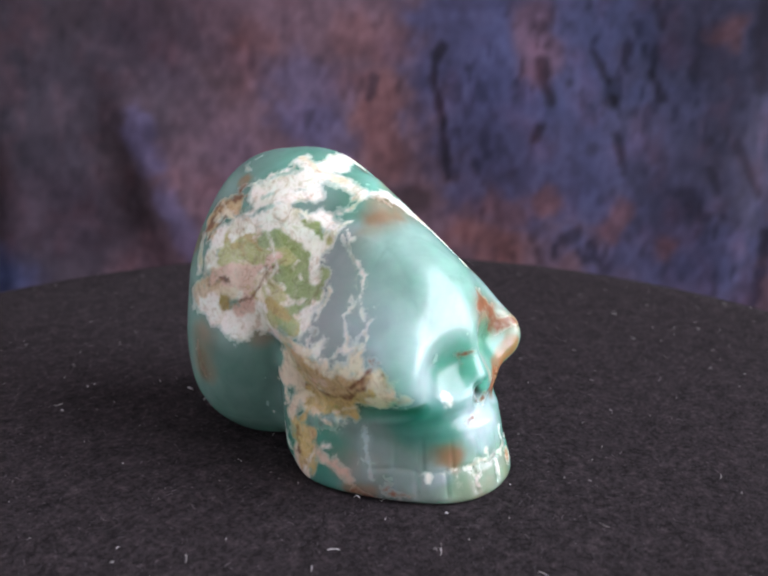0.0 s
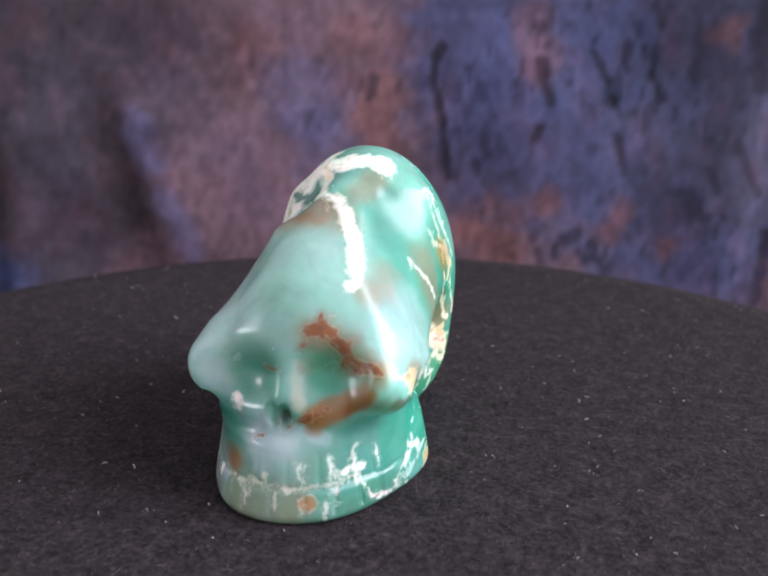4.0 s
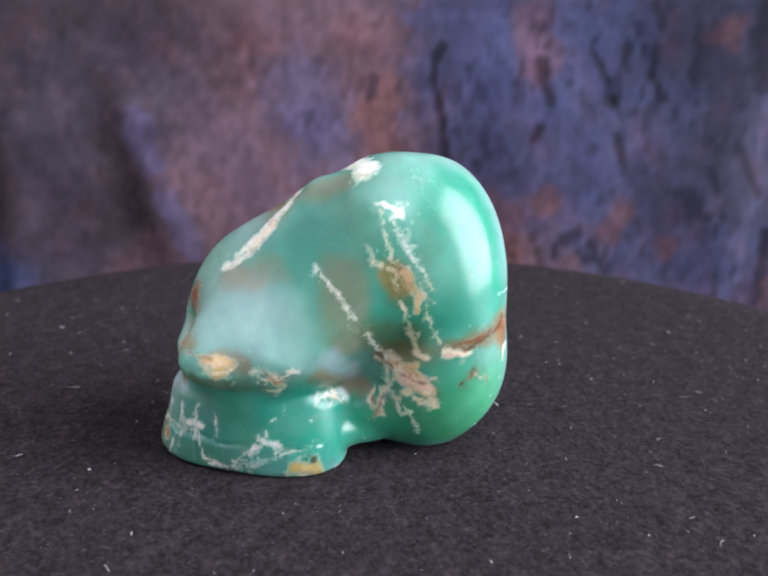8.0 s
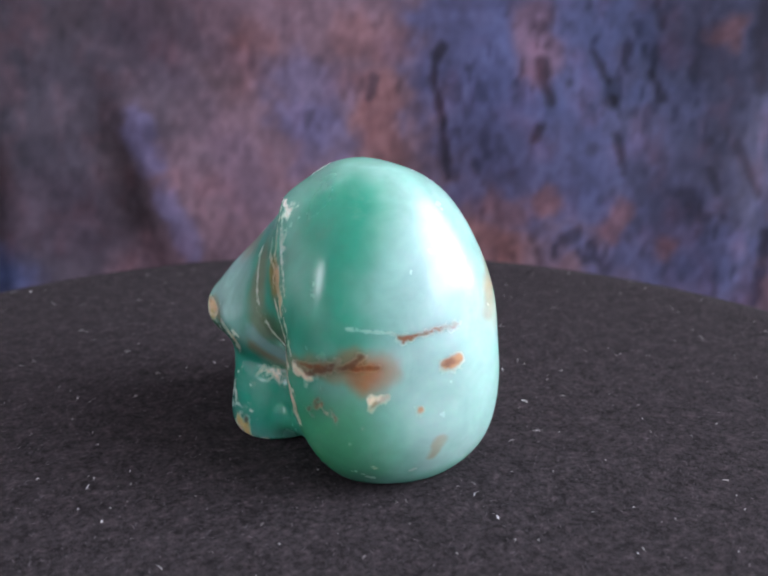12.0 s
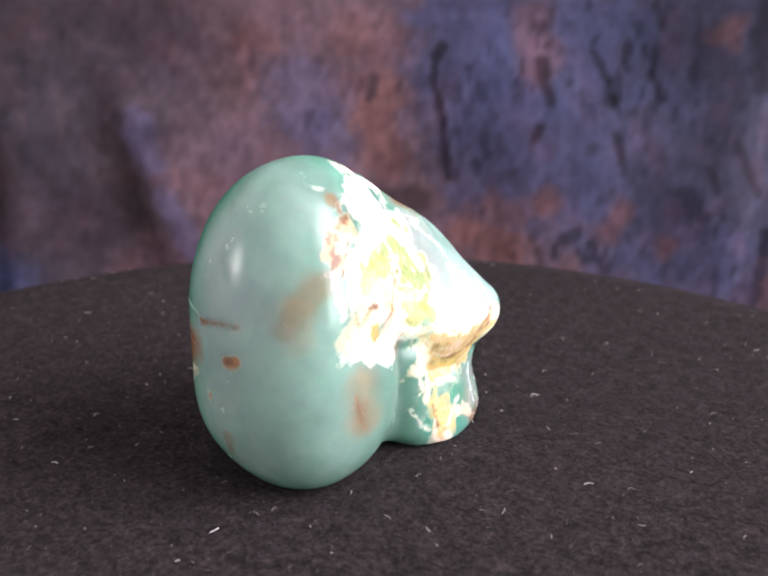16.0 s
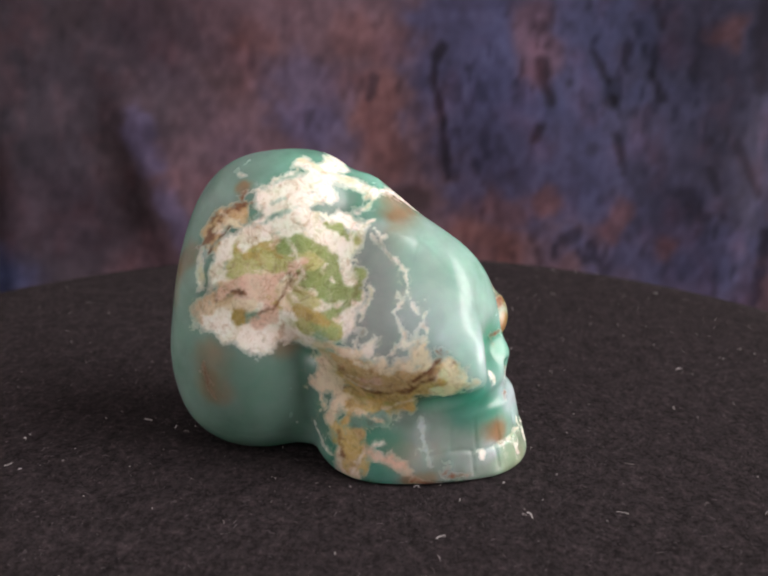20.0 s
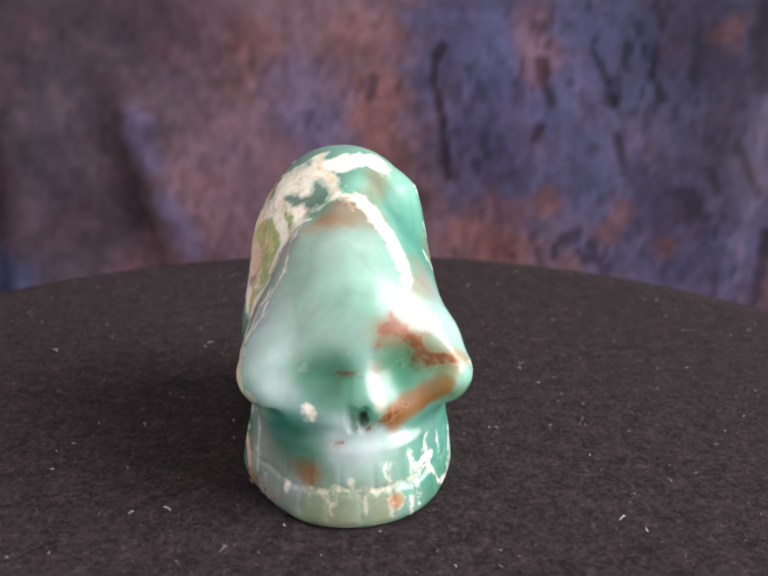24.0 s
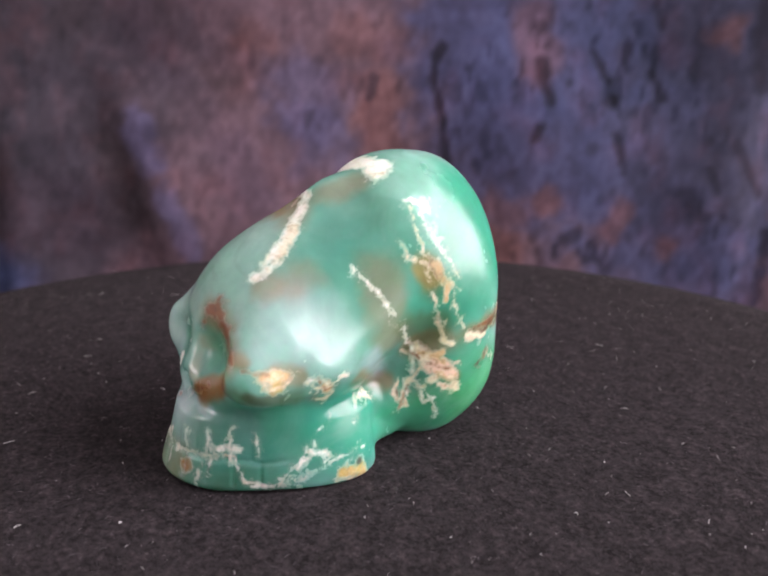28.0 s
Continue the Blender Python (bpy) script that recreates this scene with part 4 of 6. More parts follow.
    lay(c, p, WHITE, 1.00, 0.14, 0.9, (13.0, -12.7, 8.5), (13.1, -11.4, 9.0), (12.8, -10.4, 10.5))
    lay(c, p, WHITE, 1.00, 0.12, 0.9, (9.7, -20.4, 8.7), (10.3, -20.3, 5.4))
    lay(c, p, WHITE, 1.00, 0.18, 0.9, (13.1, -6.9, 8.4), (12.8, -6.2, 8.9))
    lay(c, p, TAN, 1.00, 0.30, 0.9, (14.4, -8.6, 2.6), (14.2, -7.9, 3.5))
    lay(c, p, OCHRE, 0.85, 1.50, 0.3, (14.5, 5.0, 29.8), (14.7, 5.3, 28.5))
    lay(c, p, DARK, 1.00, 0.70, 0.5, (14.2, -6.6, 2.7))
    lay(c, p, RUST, 0.90, 0.50, 0.6, (14.4, 17.2, 19.4), (13.1, 19.7, 20.5), (8.8, 23.7, 20.5))
    lay(c, p, BROWN, 0.80, 0.30, 0.8, (15.2, 13.7, 19.2), (14.9, 16.0, 19.6), (13.8, 18.5, 19.8))
    lay(c, p, SOFTBROWN, 0.70, 2.00, 0.2, (12.1, 4.7, 17.8), (13.9, 7.4, 17.8), (15.0, 10.5, 17.5))
    lay(c, p, SOFTBROWN, 0.70, 1.60, 0.2, (12.9, -5.5, 14.7), (9.4, -2.0, 12.4), (9.4, 0.7, 11.5))
    lay(c, p, AMBER, 0.70, 1.00, 0.3, (1.2, -22.9, 20.1), (12.4, -23.1, 20.7))
    lay(c, p, RUST, 0.70, 0.35, 0.6, (13.1, -23.2, 19.7), (14.2, -20.4, 19.2))
    lay(c, p, SOFTBROWN, 0.35, 1.50, 0.2, (8.7, -16.9, 29.2), (10.2, -14.1, 28.7))
    lay(c, p, BLUEW, 0.60, 1.40, 0.0, (14.0, -3.8, 18.0), (9.9, -0.4, 14.0))
    lay(c, p, BLUEW, 0.40, 0.80, 0.2, (9.7, -20.4, 8.7), (10.1, -20.2, 6.7), (10.5, -20.1, 4.8))
    lay(c, p, BLUEW, 0.40, 0.60, 0.2, (11.2, -18.1, 9.0), (11.8, -17.7, 5.8))
    lay(c, p, SOFTBROWN, 0.50, 2.00, 0.1, (3.4, -5.0, 40.2), (4.3, -2.9, 40.9), (4.8, -0.7, 41.5))
    lay(c, p, SAT, 0.80, 4.00, 0.0, (14.5, 10.8, 12.5), (14.9, 12.7, 14.5))
    lay(c, p, TEAL, 0.80, 4.00, 0.0, (12.9, -7.5, 9.8), (12.6, -5.5, 8.7), (11.4, -3.2, 7.2))
    # shade of the groove below the cheek, put into the colour
    lay(c, p, DARK, 0.30, 1.60, 0.1, (8.2, -22.0, 11.6), (10.6, -19.7, 12.0), (11.7, -17.4, 11.9))
    lay(c, p, BROWN, 0.90, 0.50, 0.8, (14.2, 17.7, 19.5), (13.2, 19.6, 20.1), (12.0, 21.0, 20.5), (10.5, 22.3, 22.1))
    lay(c, p, AMBER, 0.70, 2.20, 0.4, (10.5, 22.3, 19.4), (8.9, 23.2, 19.7), (7.2, 24.0, 19.9))
    lay(c, p, SOFTBROWN, 0.80, 2.60, 0.2, (8.3, 23.5, 19.5))
    lay(c, p, RUST, 1.00, 0.33, 0.6, (6.0, 24.4, 24.3), (3.6, 25.1, 24.6), (1.7, 25.4, 24.9))
    lay(c, p, RUST, 0.80, 0.18, 0.6, (1.7, 25.4, 24.9), (-0.3, 25.6, 25.2), (-2.4, 25.6, 25.3))
    lay(c, p, AMBER, 1.00, 0.80, 0.5, (-0.2, 26.1, 20.1), (-2.2, 26.3, 20.5))
    lay(c, p, BROWN, 1.00, 0.35, 0.8, (14.2, 16.8, 14.4))
    lay(c, p, BROWN, 1.00, 0.24, 0.8, (13.3, 18.9, 14.4), (12.8, 19.5, 12.8))
    lay(c, p, CREAM, 0.80, 0.70, 0.8, (9.5, 23.0, 15.6), (8.1, 23.8, 16.2))
    lay(c, p, RUST, 0.70, 0.30, 0.8, (9.8, 22.9, 15.1), (7.5, 24.0, 16.6))
    lay(c, p, SOFTBROWN, 0.90, 0.60, 0.5, (3.7, 25.7, 14.3))
    lay(c, p, BROWN, 0.80, 0.18, 0.5, (10.3, 22.4, 12.2))
    lay(c, p, SOFTBROWN, 0.70, 0.90, 0.4, (0.8, 25.1, 6.9), (0.2, 26.0, 9.3))
    lay(c, p, BROWN, 0.80, 0.21, 0.5, (3.2, 23.2, 4.4), (2.6, 23.5, 4.5))
    lay(c, p, OCHRE, 0.80, 0.30, 0.5, (7.9, 21.5, 5.1))
    lay(c, p, BROWN, 0.80, 0.18, 0.5, (11.4, 20.7, 9.5))
    lay(c, p, RUST, 0.80, 0.40, 0.8, (15.2, 13.9, 19.5), (14.6, 16.8, 19.9), (13.5, 19.2, 20.0))
    lay(c, p, DARK, 0.70, 0.24, 0.7, (13.6, 18.9, 20.0))
    lay(c, p, PALE, 0.50, 0.18, 0.5, (11.9, 20.9, 25.8), (10.1, 22.4, 25.6), (8.1, 23.5, 25.3), (6.0, 24.4, 24.8))
    lay(c, p, BROWN, 0.70, 0.35, 0.9, (14.4, 5.5, 31.7), (14.8, 6.0, 29.8), (15.0, 6.5, 27.8))
    lay(c, p, TAN, 0.80, 0.80, 0.9, (14.8, 6.7, 30.6), (15.4, 8.0, 27.9), (15.1, 8.3, 24.8))
    lay(c, p, TAN, 0.80, 1.00, 0.8, (13.0, 6.0, 15.6), (14.2, 8.6, 14.1), (14.3, 10.2, 12.1))
    lay(c, p, PALE, 0.75, 7.50, 0.0, (-1.2, -16.3, 33.5), (-1.4, -22.2, 27.2))
    lay(c, p, PALE, 0.60, 4.50, 0.0, (-4.5, -21.8, 27.1), (-10.9, -21.9, 23.3), (-14.7, -23.0, 19.8))
    lay(c, p, BLUEW, 0.55, 2.60, 0.0, (-14.0, -22.8, 21.0), (-12.3, -23.3, 16.4), (-9.8, -23.6, 15.1))
    lay(c, p, MINT, 0.60, 5.00, 0.0, (4.4, -19.5, 29.0), (8.8, -22.0, 23.6))
    lay(c, p, GRN, 0.55, 2.60, 0.0, (4.0, -22.0, 20.6))
    lay(c, p, AMBER, 0.65, 2.40, 0.1, (1.7, -23.2, 24.2), (4.9, -22.5, 23.9), (7.5, -22.6, 21.2), (10.5, -24.3, 20.4))
    lay(c, p, AMBER, 0.90, 1.50, 0.2, (2.9, -25.1, 13.4), (6.1, -24.4, 15.1), (9.2, -24.8, 16.9))
    lay(c, p, AMBER, 0.55, 1.60, 0.1, (-4.5, -8.5, 36.6), (-1.1, -10.2, 36.9))
    lay(c, p, AMBER, 0.40, 1.60, 0.1, (-8.4, -24.8, 6.9))
    lay(c, p, AMBER, 0.40, 1.20, 0.1, (2.1, -27.8, 3.2))
    lay(c, p, PALE, 0.75, 3.40, 0.0, (-6.0, -25.1, 13.6), (-2.2, -26.6, 10.1), (-1.0, -27.0, 9.6))
    lay(c, p, BLUEW, 0.80, 2.20, 0.1, (-6.0, -25.0, 14.3), (-4.1, -26.4, 10.0), (-1.0, -26.7, 10.1))
    lay(c, p, TEAL, 0.70, 4.50, 0.0, (-11.0, -21.9, 11.5))
    lay(c, p, TEAL, 0.70, 5.50, 0.0, (10.8, -18.9, 9.4), (9.9, -21.4, 4.0))
    vein(c, p, RUST, 0.80, 9, 3, (1.4, -23.1, 24.8), (3.6, -22.3, 25.5), (5.2, -22.5, 23.9), (6.9, -22.4, 21.8), (8.7, -23.3, 20.4), (10.8, -24.2, 20.7))
    vein(c, p, RUST, 0.40, 6, 4, (-0.9, -25.2, 12.1), (1.9, -25.4, 13.9), (4.8, -24.7, 14.9))
    vein(c, p, RUST, 0.22, 2, 5, (-4.6, -22.7, 19.7), (-2.1, -24.8, 19.9))
    vein(c, p, CREAM, 0.20, 5, 6, (-7.4, -26.6, 4.6), (-4.2, -27.7, 5.1), (0.2, -27.9, 4.7), (4.8, -26.2, 5.0), (8.4, -22.8, 5.6))
    vein(c, p, WHITE, 0.18, 1, 60, (-6.1, -27.4, 3.6), (-6.0, -28.3, 2.0))
    vein(c, p, WHITE, 0.18, 1, 61, (-1.7, -28.5, 4.1), (-1.6, -29.0, 2.3))
    vein(c, p, WHITE, 0.18, 1, 62, (2.1, -27.7, 3.5), (2.2, -28.3, 1.7))
    vein(c, p, WHITE, 0.18, 1, 63, (4.7, -27.0, 3.0), (4.9, -27.5, 1.1))
    vein(c, p, WHITE, 0.20, 1, 70, (1.2, -27.0, 8.1), (1.4, -27.5, 5.2))
    vein(c, p, WHITE, 0.20, 1, 71, (4.8, -25.3, 8.5), (5.1, -25.8, 5.5))
    vein(c, p, WHITE, 0.20, 1, 72, (7.6, -23.1, 8.0), (7.9, -23.4, 4.8))
    lay(c, p, CLEAR, 0.85, 3.20, 0.2, (-10.0, -5.9, 30.8), (-13.2, -9.4, 26.3), (-14.4, -6.2, 22.1))
    lay(c, p, PALE, 0.70, 4.50, 0.0, (-7.6, -14.5, 31.4), (-9.9, -18.4, 27.3))
    lay(c, p, BLUEW, 0.65, 4.00, 0.0, (-14.5, -18.4, 23.2), (-13.9, -15.0, 24.8))
    vein(c, p, WHITE, 0.32, 9, 11, (-5.9, -5.7, 36.3), (-8.3, -3.4, 34.5), (-10.4, -3.3, 30.0), (-12.2, -6.7, 27.9), (-14.0, -6.0, 24.8), (-15.6, -5.2, 19.6))
    vein(c, p, WHITE, 0.24, 8, 12, (-7.2, -6.3, 35.5), (-9.6, -8.6, 33.0), (-10.7, -11.6, 30.3), (-12.3, -12.1, 27.6), (-13.6, -13.9, 25.3))
    vein(c, p, WHITE, 0.20, 8, 13, (-12.3, -12.1, 27.6), (-13.7, -10.2, 25.1), (-15.3, -12.5, 22.3), (-15.9, -10.7, 20.2), (-16.1, -8.0, 19.0))
    vein(c, p, WHITE, 0.26, 8, 14, (-13.5, -14.9, 25.4), (-15.6, -13.3, 21.7), (-15.4, -15.2, 22.5), (-16.6, -14.2, 19.4))
    vein(c, p, DARK, 0.14, 0, 15, (-8.1, -6.9, 34.7), (-10.2, -9.4, 31.8))
    vein(c, p, TAN, 0.50, 9, 21, (-14.1, -0.5, 18.7), (-14.6, -4.1, 15.5), (-15.2, -8.5, 14.3), (-16.2, -13.5, 15.9), (-17.0, -17.5, 19.1))
    vein(c, p, GOLD, 0.55, 8, 22, (-13.0, -3.7, 12.5), (-14.0, -8.2, 11.9), (-15.6, -13.4, 14.6), (-17.1, -17.6, 17.0))
    vein(c, p, CREAM, 0.40, 9, 23, (-15.8, -5.1, 18.2), (-16.5, -10.1, 17.5), (-16.6, -14.2, 19.4), (-15.7, -15.3, 21.9))
    vein(c, p, RUST, 0.24, 9, 24, (-16.3, -13.5, 16.3), (-16.9, -16.2, 18.3), (-16.6, -17.8, 20.4), (-16.2, -16.7, 21.2))
    vein(c, p, GOLD, 0.80, 8, 25, (-14.5, -1.2, 9.1), (-15.1, -3.5, 5.8), (-15.7, -4.7, 2.4))
    vein(c, p, WHITE, 0.24, 9, 26, (-13.1, 1.5, 7.4), (-14.9, -1.2, 3.8), (-16.1, -5.1, 1.4), (-15.8, -6.9, 5.0), (-15.6, -9.3, 6.7))
    vein(c, p, CREAM, 0.30, 8, 27, (-14.0, 0.4, 13.3), (-14.3, -0.4, 10.5), (-14.0, -4.7, 10.4), (-15.1, -9.2, 9.5))
    lay(c, p, GLASS, 0.70, 3.00, 0.2, (-14.5, -16.2, 4.6), (-12.2, -21.6, 4.0))
    vein(c, p, BLUEW, 0.25, 3, 28, (-14.4, -14.7, 10.4), (-14.6, -15.1, 6.8), (-14.9, -16.3, 3.2))
    vein(c, p, LEAF, 0.80, 8, 31, (-10.4, 1.8, 34.0), (-10.4, -0.3, 31.3), (-11.8, -2.8, 27.5), (-13.5, -2.5, 24.5), (-14.6, 0.1, 23.2))
    vein(c, p, OCHRE, 0.50, 8, 32, (-12.4, 12.8, 32.4), (-11.5, 9.4, 33.9), (-11.9, 6.4, 31.3))
    vein(c, p, PINK, 0.55, 9, 33, (-11.6, 2.9, 31.4), (-12.3, 6.4, 29.2), (-13.5, 8.9, 26.5), (-13.5, 6.8, 23.8))
    vein(c, p, RUST, 0.26, 8, 34, (-13.8, 15.5, 25.4), (-13.8, 13.2, 27.0), (-13.9, 11.0, 26.5), (-13.5, 12.5, 28.1))
    vein(c, p, RUST, 0.18, 7, 35, (-13.9, 9.6, 23.7), (-13.5, 6.8, 24.5), (-12.2, 4.2, 29.3), (-11.5, 1.6, 30.7))
    vein(c, p, WHITE, 0.35, 9, 36, (-11.3, 11.6, 35.1), (-9.6, 7.7, 37.8), (-8.2, 5.3, 39.7), (-9.1, 2.1, 37.3), (-7.0, -1.6, 36.7))
    vein(c, p, WHITE, 0.60, 9, 37, (-14.2, 17.0, 22.5), (-14.6, 13.2, 20.7), (-14.1, 8.9, 20.5), (-12.9, 4.2, 20.1))
    vein(c, p, WHITE, 0.20, 9, 38, (-11.2, 5.2, 34.0), (-12.1, 2.8, 29.4), (-12.8, 4.8, 26.6), (-14.1, 0.9, 24.4), (-12.7, -3.0, 25.7))
    vein(c, p, RUST, 0.30, 10, 39, (-11.5, 17.6, 33.4), (-10.2, 15.7, 36.8), (-9.7, 13.6, 38.2), (-8.3, 12.6, 40.2))
    vein(c, p, TAN, 0.40, 10, 40, (-10.6, 17.1, 35.4), (-10.0, 14.2, 37.6), (-10.7, 11.8, 36.4))
    vein(c, p, WHITE, 0.24, 9, 41, (-8.8, 12.4, 39.5), (-7.6, 9.8, 40.9), (-5.1, 6.2, 42.8))
    vein(c, p, RUST, 0.16, 6, 42, (-1.4, -6.1, 39.5), (-0.1, -8.8, 37.9))
    vein(c, p, WHITE, 0.20, 12, 51, (11.4, -5.4, 31.0), (12.8, -3.6, 28.3), (14.7, -1.2, 24.7), (14.7, 1.5, 21.2), (12.0, 3.1, 18.4))
    vein(c, p, CREAM, 0.20, 12, 52, (12.2, 3.3, 38.7), (13.7, 4.1, 34.4), (14.4, 4.9, 30.5), (14.8, 6.3, 25.1), (14.1, 7.6, 21.3), (14.5, 8.7, 18.6))
    vein(c, p, WHITE, 0.34, 12, 53, (12.8, 4.6, 37.6), (12.5, 6.6, 37.9), (11.8, 3.8, 39.4))
    vein(c, p, WHITE, 0.16, 9, 54, (12.8, 4.6, 37.6), (14.0, 6.5, 33.8), (15.0, 9.0, 30.1), (15.3, 10.0, 28.2))
    vein(c, p, CREAM, 0.18, 9, 55, (15.4, 9.0, 28.1), (15.1, 9.7, 23.9), (15.3, 11.8, 19.8))
    vein(c, p, CREAM, 0.18, 6, 56, (12.9, 1.3, 34.1), (13.8, 2.4, 31.6), (14.4, 4.9, 30.5))
    vein(c, p, CREAM, 0.40, 12, 57, (11.2, 3.0, 17.0), (13.0, 6.1, 14.9), (14.3, 9.1, 13.3), (14.2, 11.2, 10.4))
    vein(c, p, PINK, 0.60, 8, 58, (13.4, 6.9, 14.4), (14.5, 10.5, 12.8))
    vein(c, p, CREAM, 0.30, 9, 59, (13.1, 6.1, 15.7), (11.1, 4.0, 10.9), (10.9, 3.3, 7.6))
    vein(c, p, WHITE, 0.16, 8, 61, (11.7, 4.9, 12.0), (12.6, 7.5, 8.7), (11.8, 9.6, 4.9))
    vein(c, p, CREAM, 0.30, 7, 62, (15.3, 12.5, 19.1), (14.9, 15.2, 17.6), (14.6, 16.5, 18.7))
    vein(c, p, BROWN, 0.30, 7, 63, (14.5, 15.0, 13.1), (14.3, 16.6, 14.5), (14.1, 17.3, 15.2))
    vein(c, p, WHITE, 0.17, 9, 64, (12.2, -17.9, 2.0), (13.0, -15.3, 4.3), (13.7, -12.8, 5.5), (14.3, -11.2, 4.0))
    vein(c, p, WHITE, 0.12, 7, 65, (10.3, -21.7, 1.2), (13.0, -16.2, 1.4), (14.4, -10.4, 4.1), (14.0, -5.3, 4.6))
    vein(c, p, CREAM, 0.28, 8, 66, (12.2, -5.6, 10.8), (10.8, -3.7, 11.1), (10.8, -2.2, 10.0))
    vein(c, p, CREAM, 0.26, 8, 67, (14.7, -14.9, 16.7), (14.2, -12.2, 15.1), (14.8, -9.1, 16.7))
    lay(c, p, OCHRE, 0.60, 1.60, 0.2, (14.4, 4.9, 30.5), (14.8, 5.6, 27.8))
    lay(c, p, AMBER, 0.55, 1.60, 0.2, (14.4, -19.2, 18.6), (14.7, -16.3, 18.1))
    lay(c, p, AMBER, 0.50, 2.20, 0.2, (7.7, -17.2, 28.9))
    lay(c, p, TEAL, 0.70, 5.00, 0.0, (13.5, -8.3, 8.9), (12.9, -4.1, 7.3))
    lay(c, p, AMBER, 0.85, 2.60, 0.2, (8.5, 23.4, 20.4), (10.3, 22.4, 19.3))
    lay(c, p, AMBER, 0.60, 1.80, 0.2, (13.5, 19.2, 20.0), (10.9, 22.0, 21.4))
    vein(c, p, RUST, 0.26, 6, 81, (5.8, 24.5, 24.0), (2.5, 25.3, 25.0), (-1.7, 25.6, 25.5))
    vein(c, p, RUST, 0.45, 3, 82, (0.3, 26.0, 20.4), (-1.2, 26.2, 20.4))
    vein(c, p, BROWN, 0.30, 8, 83, (14.9, 15.3, 18.4), (13.8, 18.6, 19.6), (12.7, 20.2, 21.1))
    lay(c, p, BLUEW, 0.55, 7.00, 0.0, (2.0, 24.7, 31.3), (0.6, 25.5, 25.6))
    lay(c, p, PALE, 0.55, 8.00, 0.0, (-5.5, 26.3, 18.3), (-12.2, 22.9, 12.3))
    lay(c, p, GRN, 0.45, 6.00, 0.0, (14.1, 14.5, 9.6), (11.9, 18.0, 6.2))
    lay(c, p, WHITE, 1.00, 1.70, 0.6, (-7.7, 4.5, 40.0), (-4.6, 3.1, 42.3), (-0.9, 1.3, 43.2), (3.2, 2.1, 43.9), (6.2, 2.1, 42.7))
    lay(c, p, WHITE, 1.00, 0.45, 0.8, (-8.3, -0.1, 36.4), (-3.8, -4.6, 38.0), (-1.0, -6.1, 39.7), (1.0, -7.3, 39.1))
    lay(c, p, CREAM, 1.00, 0.60, 0.8, (-2.6, 5.8, 44.2), (-3.4, 2.2, 42.7), (-1.8, -1.8, 41.2))
    lay(c, p, SAT, 0.70, 4.50, 0.0, (13.4, -8.3, 9.6), (11.8, -2.8, 7.7))
    lay(c, p, GRN, 0.60, 5.00, 0.0, (10.3, 2.8, 4.9), (12.9, 13.3, 6.1))
    lay(c, p, TEAL, 0.70, 3.50, 0.0, (12.2, -16.3, 11.8), (13.4, -8.4, 9.6))
    lay(c, p, OLIVE, 0.60, 2.40, 0.2, (14.1, 2.8, 21.0), (14.0, 7.6, 20.5))
    lay(c, p, OLIVE, 0.45, 1.80, 0.2, (14.5, 5.2, 30.5), (14.9, 5.6, 26.4))
    lay(c, p, AMBER, 0.50, 1.40, 0.2, (15.3, 13.2, 19.1), (14.5, 17.2, 19.8))
    lay(c, p, AMBER, 0.60, 1.20, 0.2, (14.1, 8.3, 14.0), (14.4, 10.5, 12.0))
    vein(c, p, RUST, 0.22, 6, 91, (11.7, 4.1, 16.5), (13.4, 6.9, 14.4), (14.5, 9.8, 13.5))
    vein(c, p, RUST, 0.20, 6, 92, (15.0, -13.3, 17.2), (14.0, -11.6, 14.7), (14.3, -10.0, 15.3))
    vein(c, p, RUST, 0.18, 6, 93, (11.0, 3.7, 9.2), (10.7, 2.9, 6.7), (11.3, 4.4, 11.0))
    vein(c, p, BROWN, 0.22, 5, 94, (15.3, 12.5, 19.5), (14.8, 15.9, 18.7), (14.2, 17.8, 19.7))
    lay(c, p, OLIVE, 0.50, 1.80, 0.2, (-13.2, -5.9, 11.3), (-15.6, -14.1, 14.6))
    vein(c, p, RUST, 0.20, 8, 95, (-13.3, -3.1, 13.4), (-14.6, -7.7, 13.6), (-15.6, -12.7, 14.5), (-16.8, -16.2, 17.2))
    vein(c, p, GOLD, 0.45, 8, 96, (-14.2, -2.6, 15.9), (-13.7, -6.0, 13.0), (-14.8, -2.7, 7.1))
    vein(c, p, RUST, 0.22, 7, 97, (-14.8, -2.7, 7.1), (-15.4, -3.5, 3.6), (-15.9, -5.1, 2.5))
    lay(c, p, AMBER, 0.60, 1.10, 0.2, (-16.1, -13.0, 1.4), (-15.2, -16.4, 1.5))
    vein(c, p, BROWN, 0.20, 6, 98, (-13.8, 14.7, 26.2), (-13.7, 12.5, 27.4), (-14.0, 11.3, 26.5))
    lay(c, p, PALE, 0.60, 4.00, 0.0, (-15.3, -22.7, 19.7), (-12.1, -22.1, 22.7))
    lay(c, p, PALE, 0.50, 3.50, 0.0, (-9.6, -21.8, 23.9), (-4.6, -22.6, 25.4))
    lay(c, p, SAT, 0.65, 3.00, 0.0, (-7.2, -22.5, 18.0), (-4.7, -23.6, 17.0))
    lay(c, p, SAT, 0.55, 3.00, 0.0, (4.3, -22.4, 19.1))
    lay(c, p, MINT, 0.60, 5.00, 0.0, (-1.4, -20.8, 29.4))
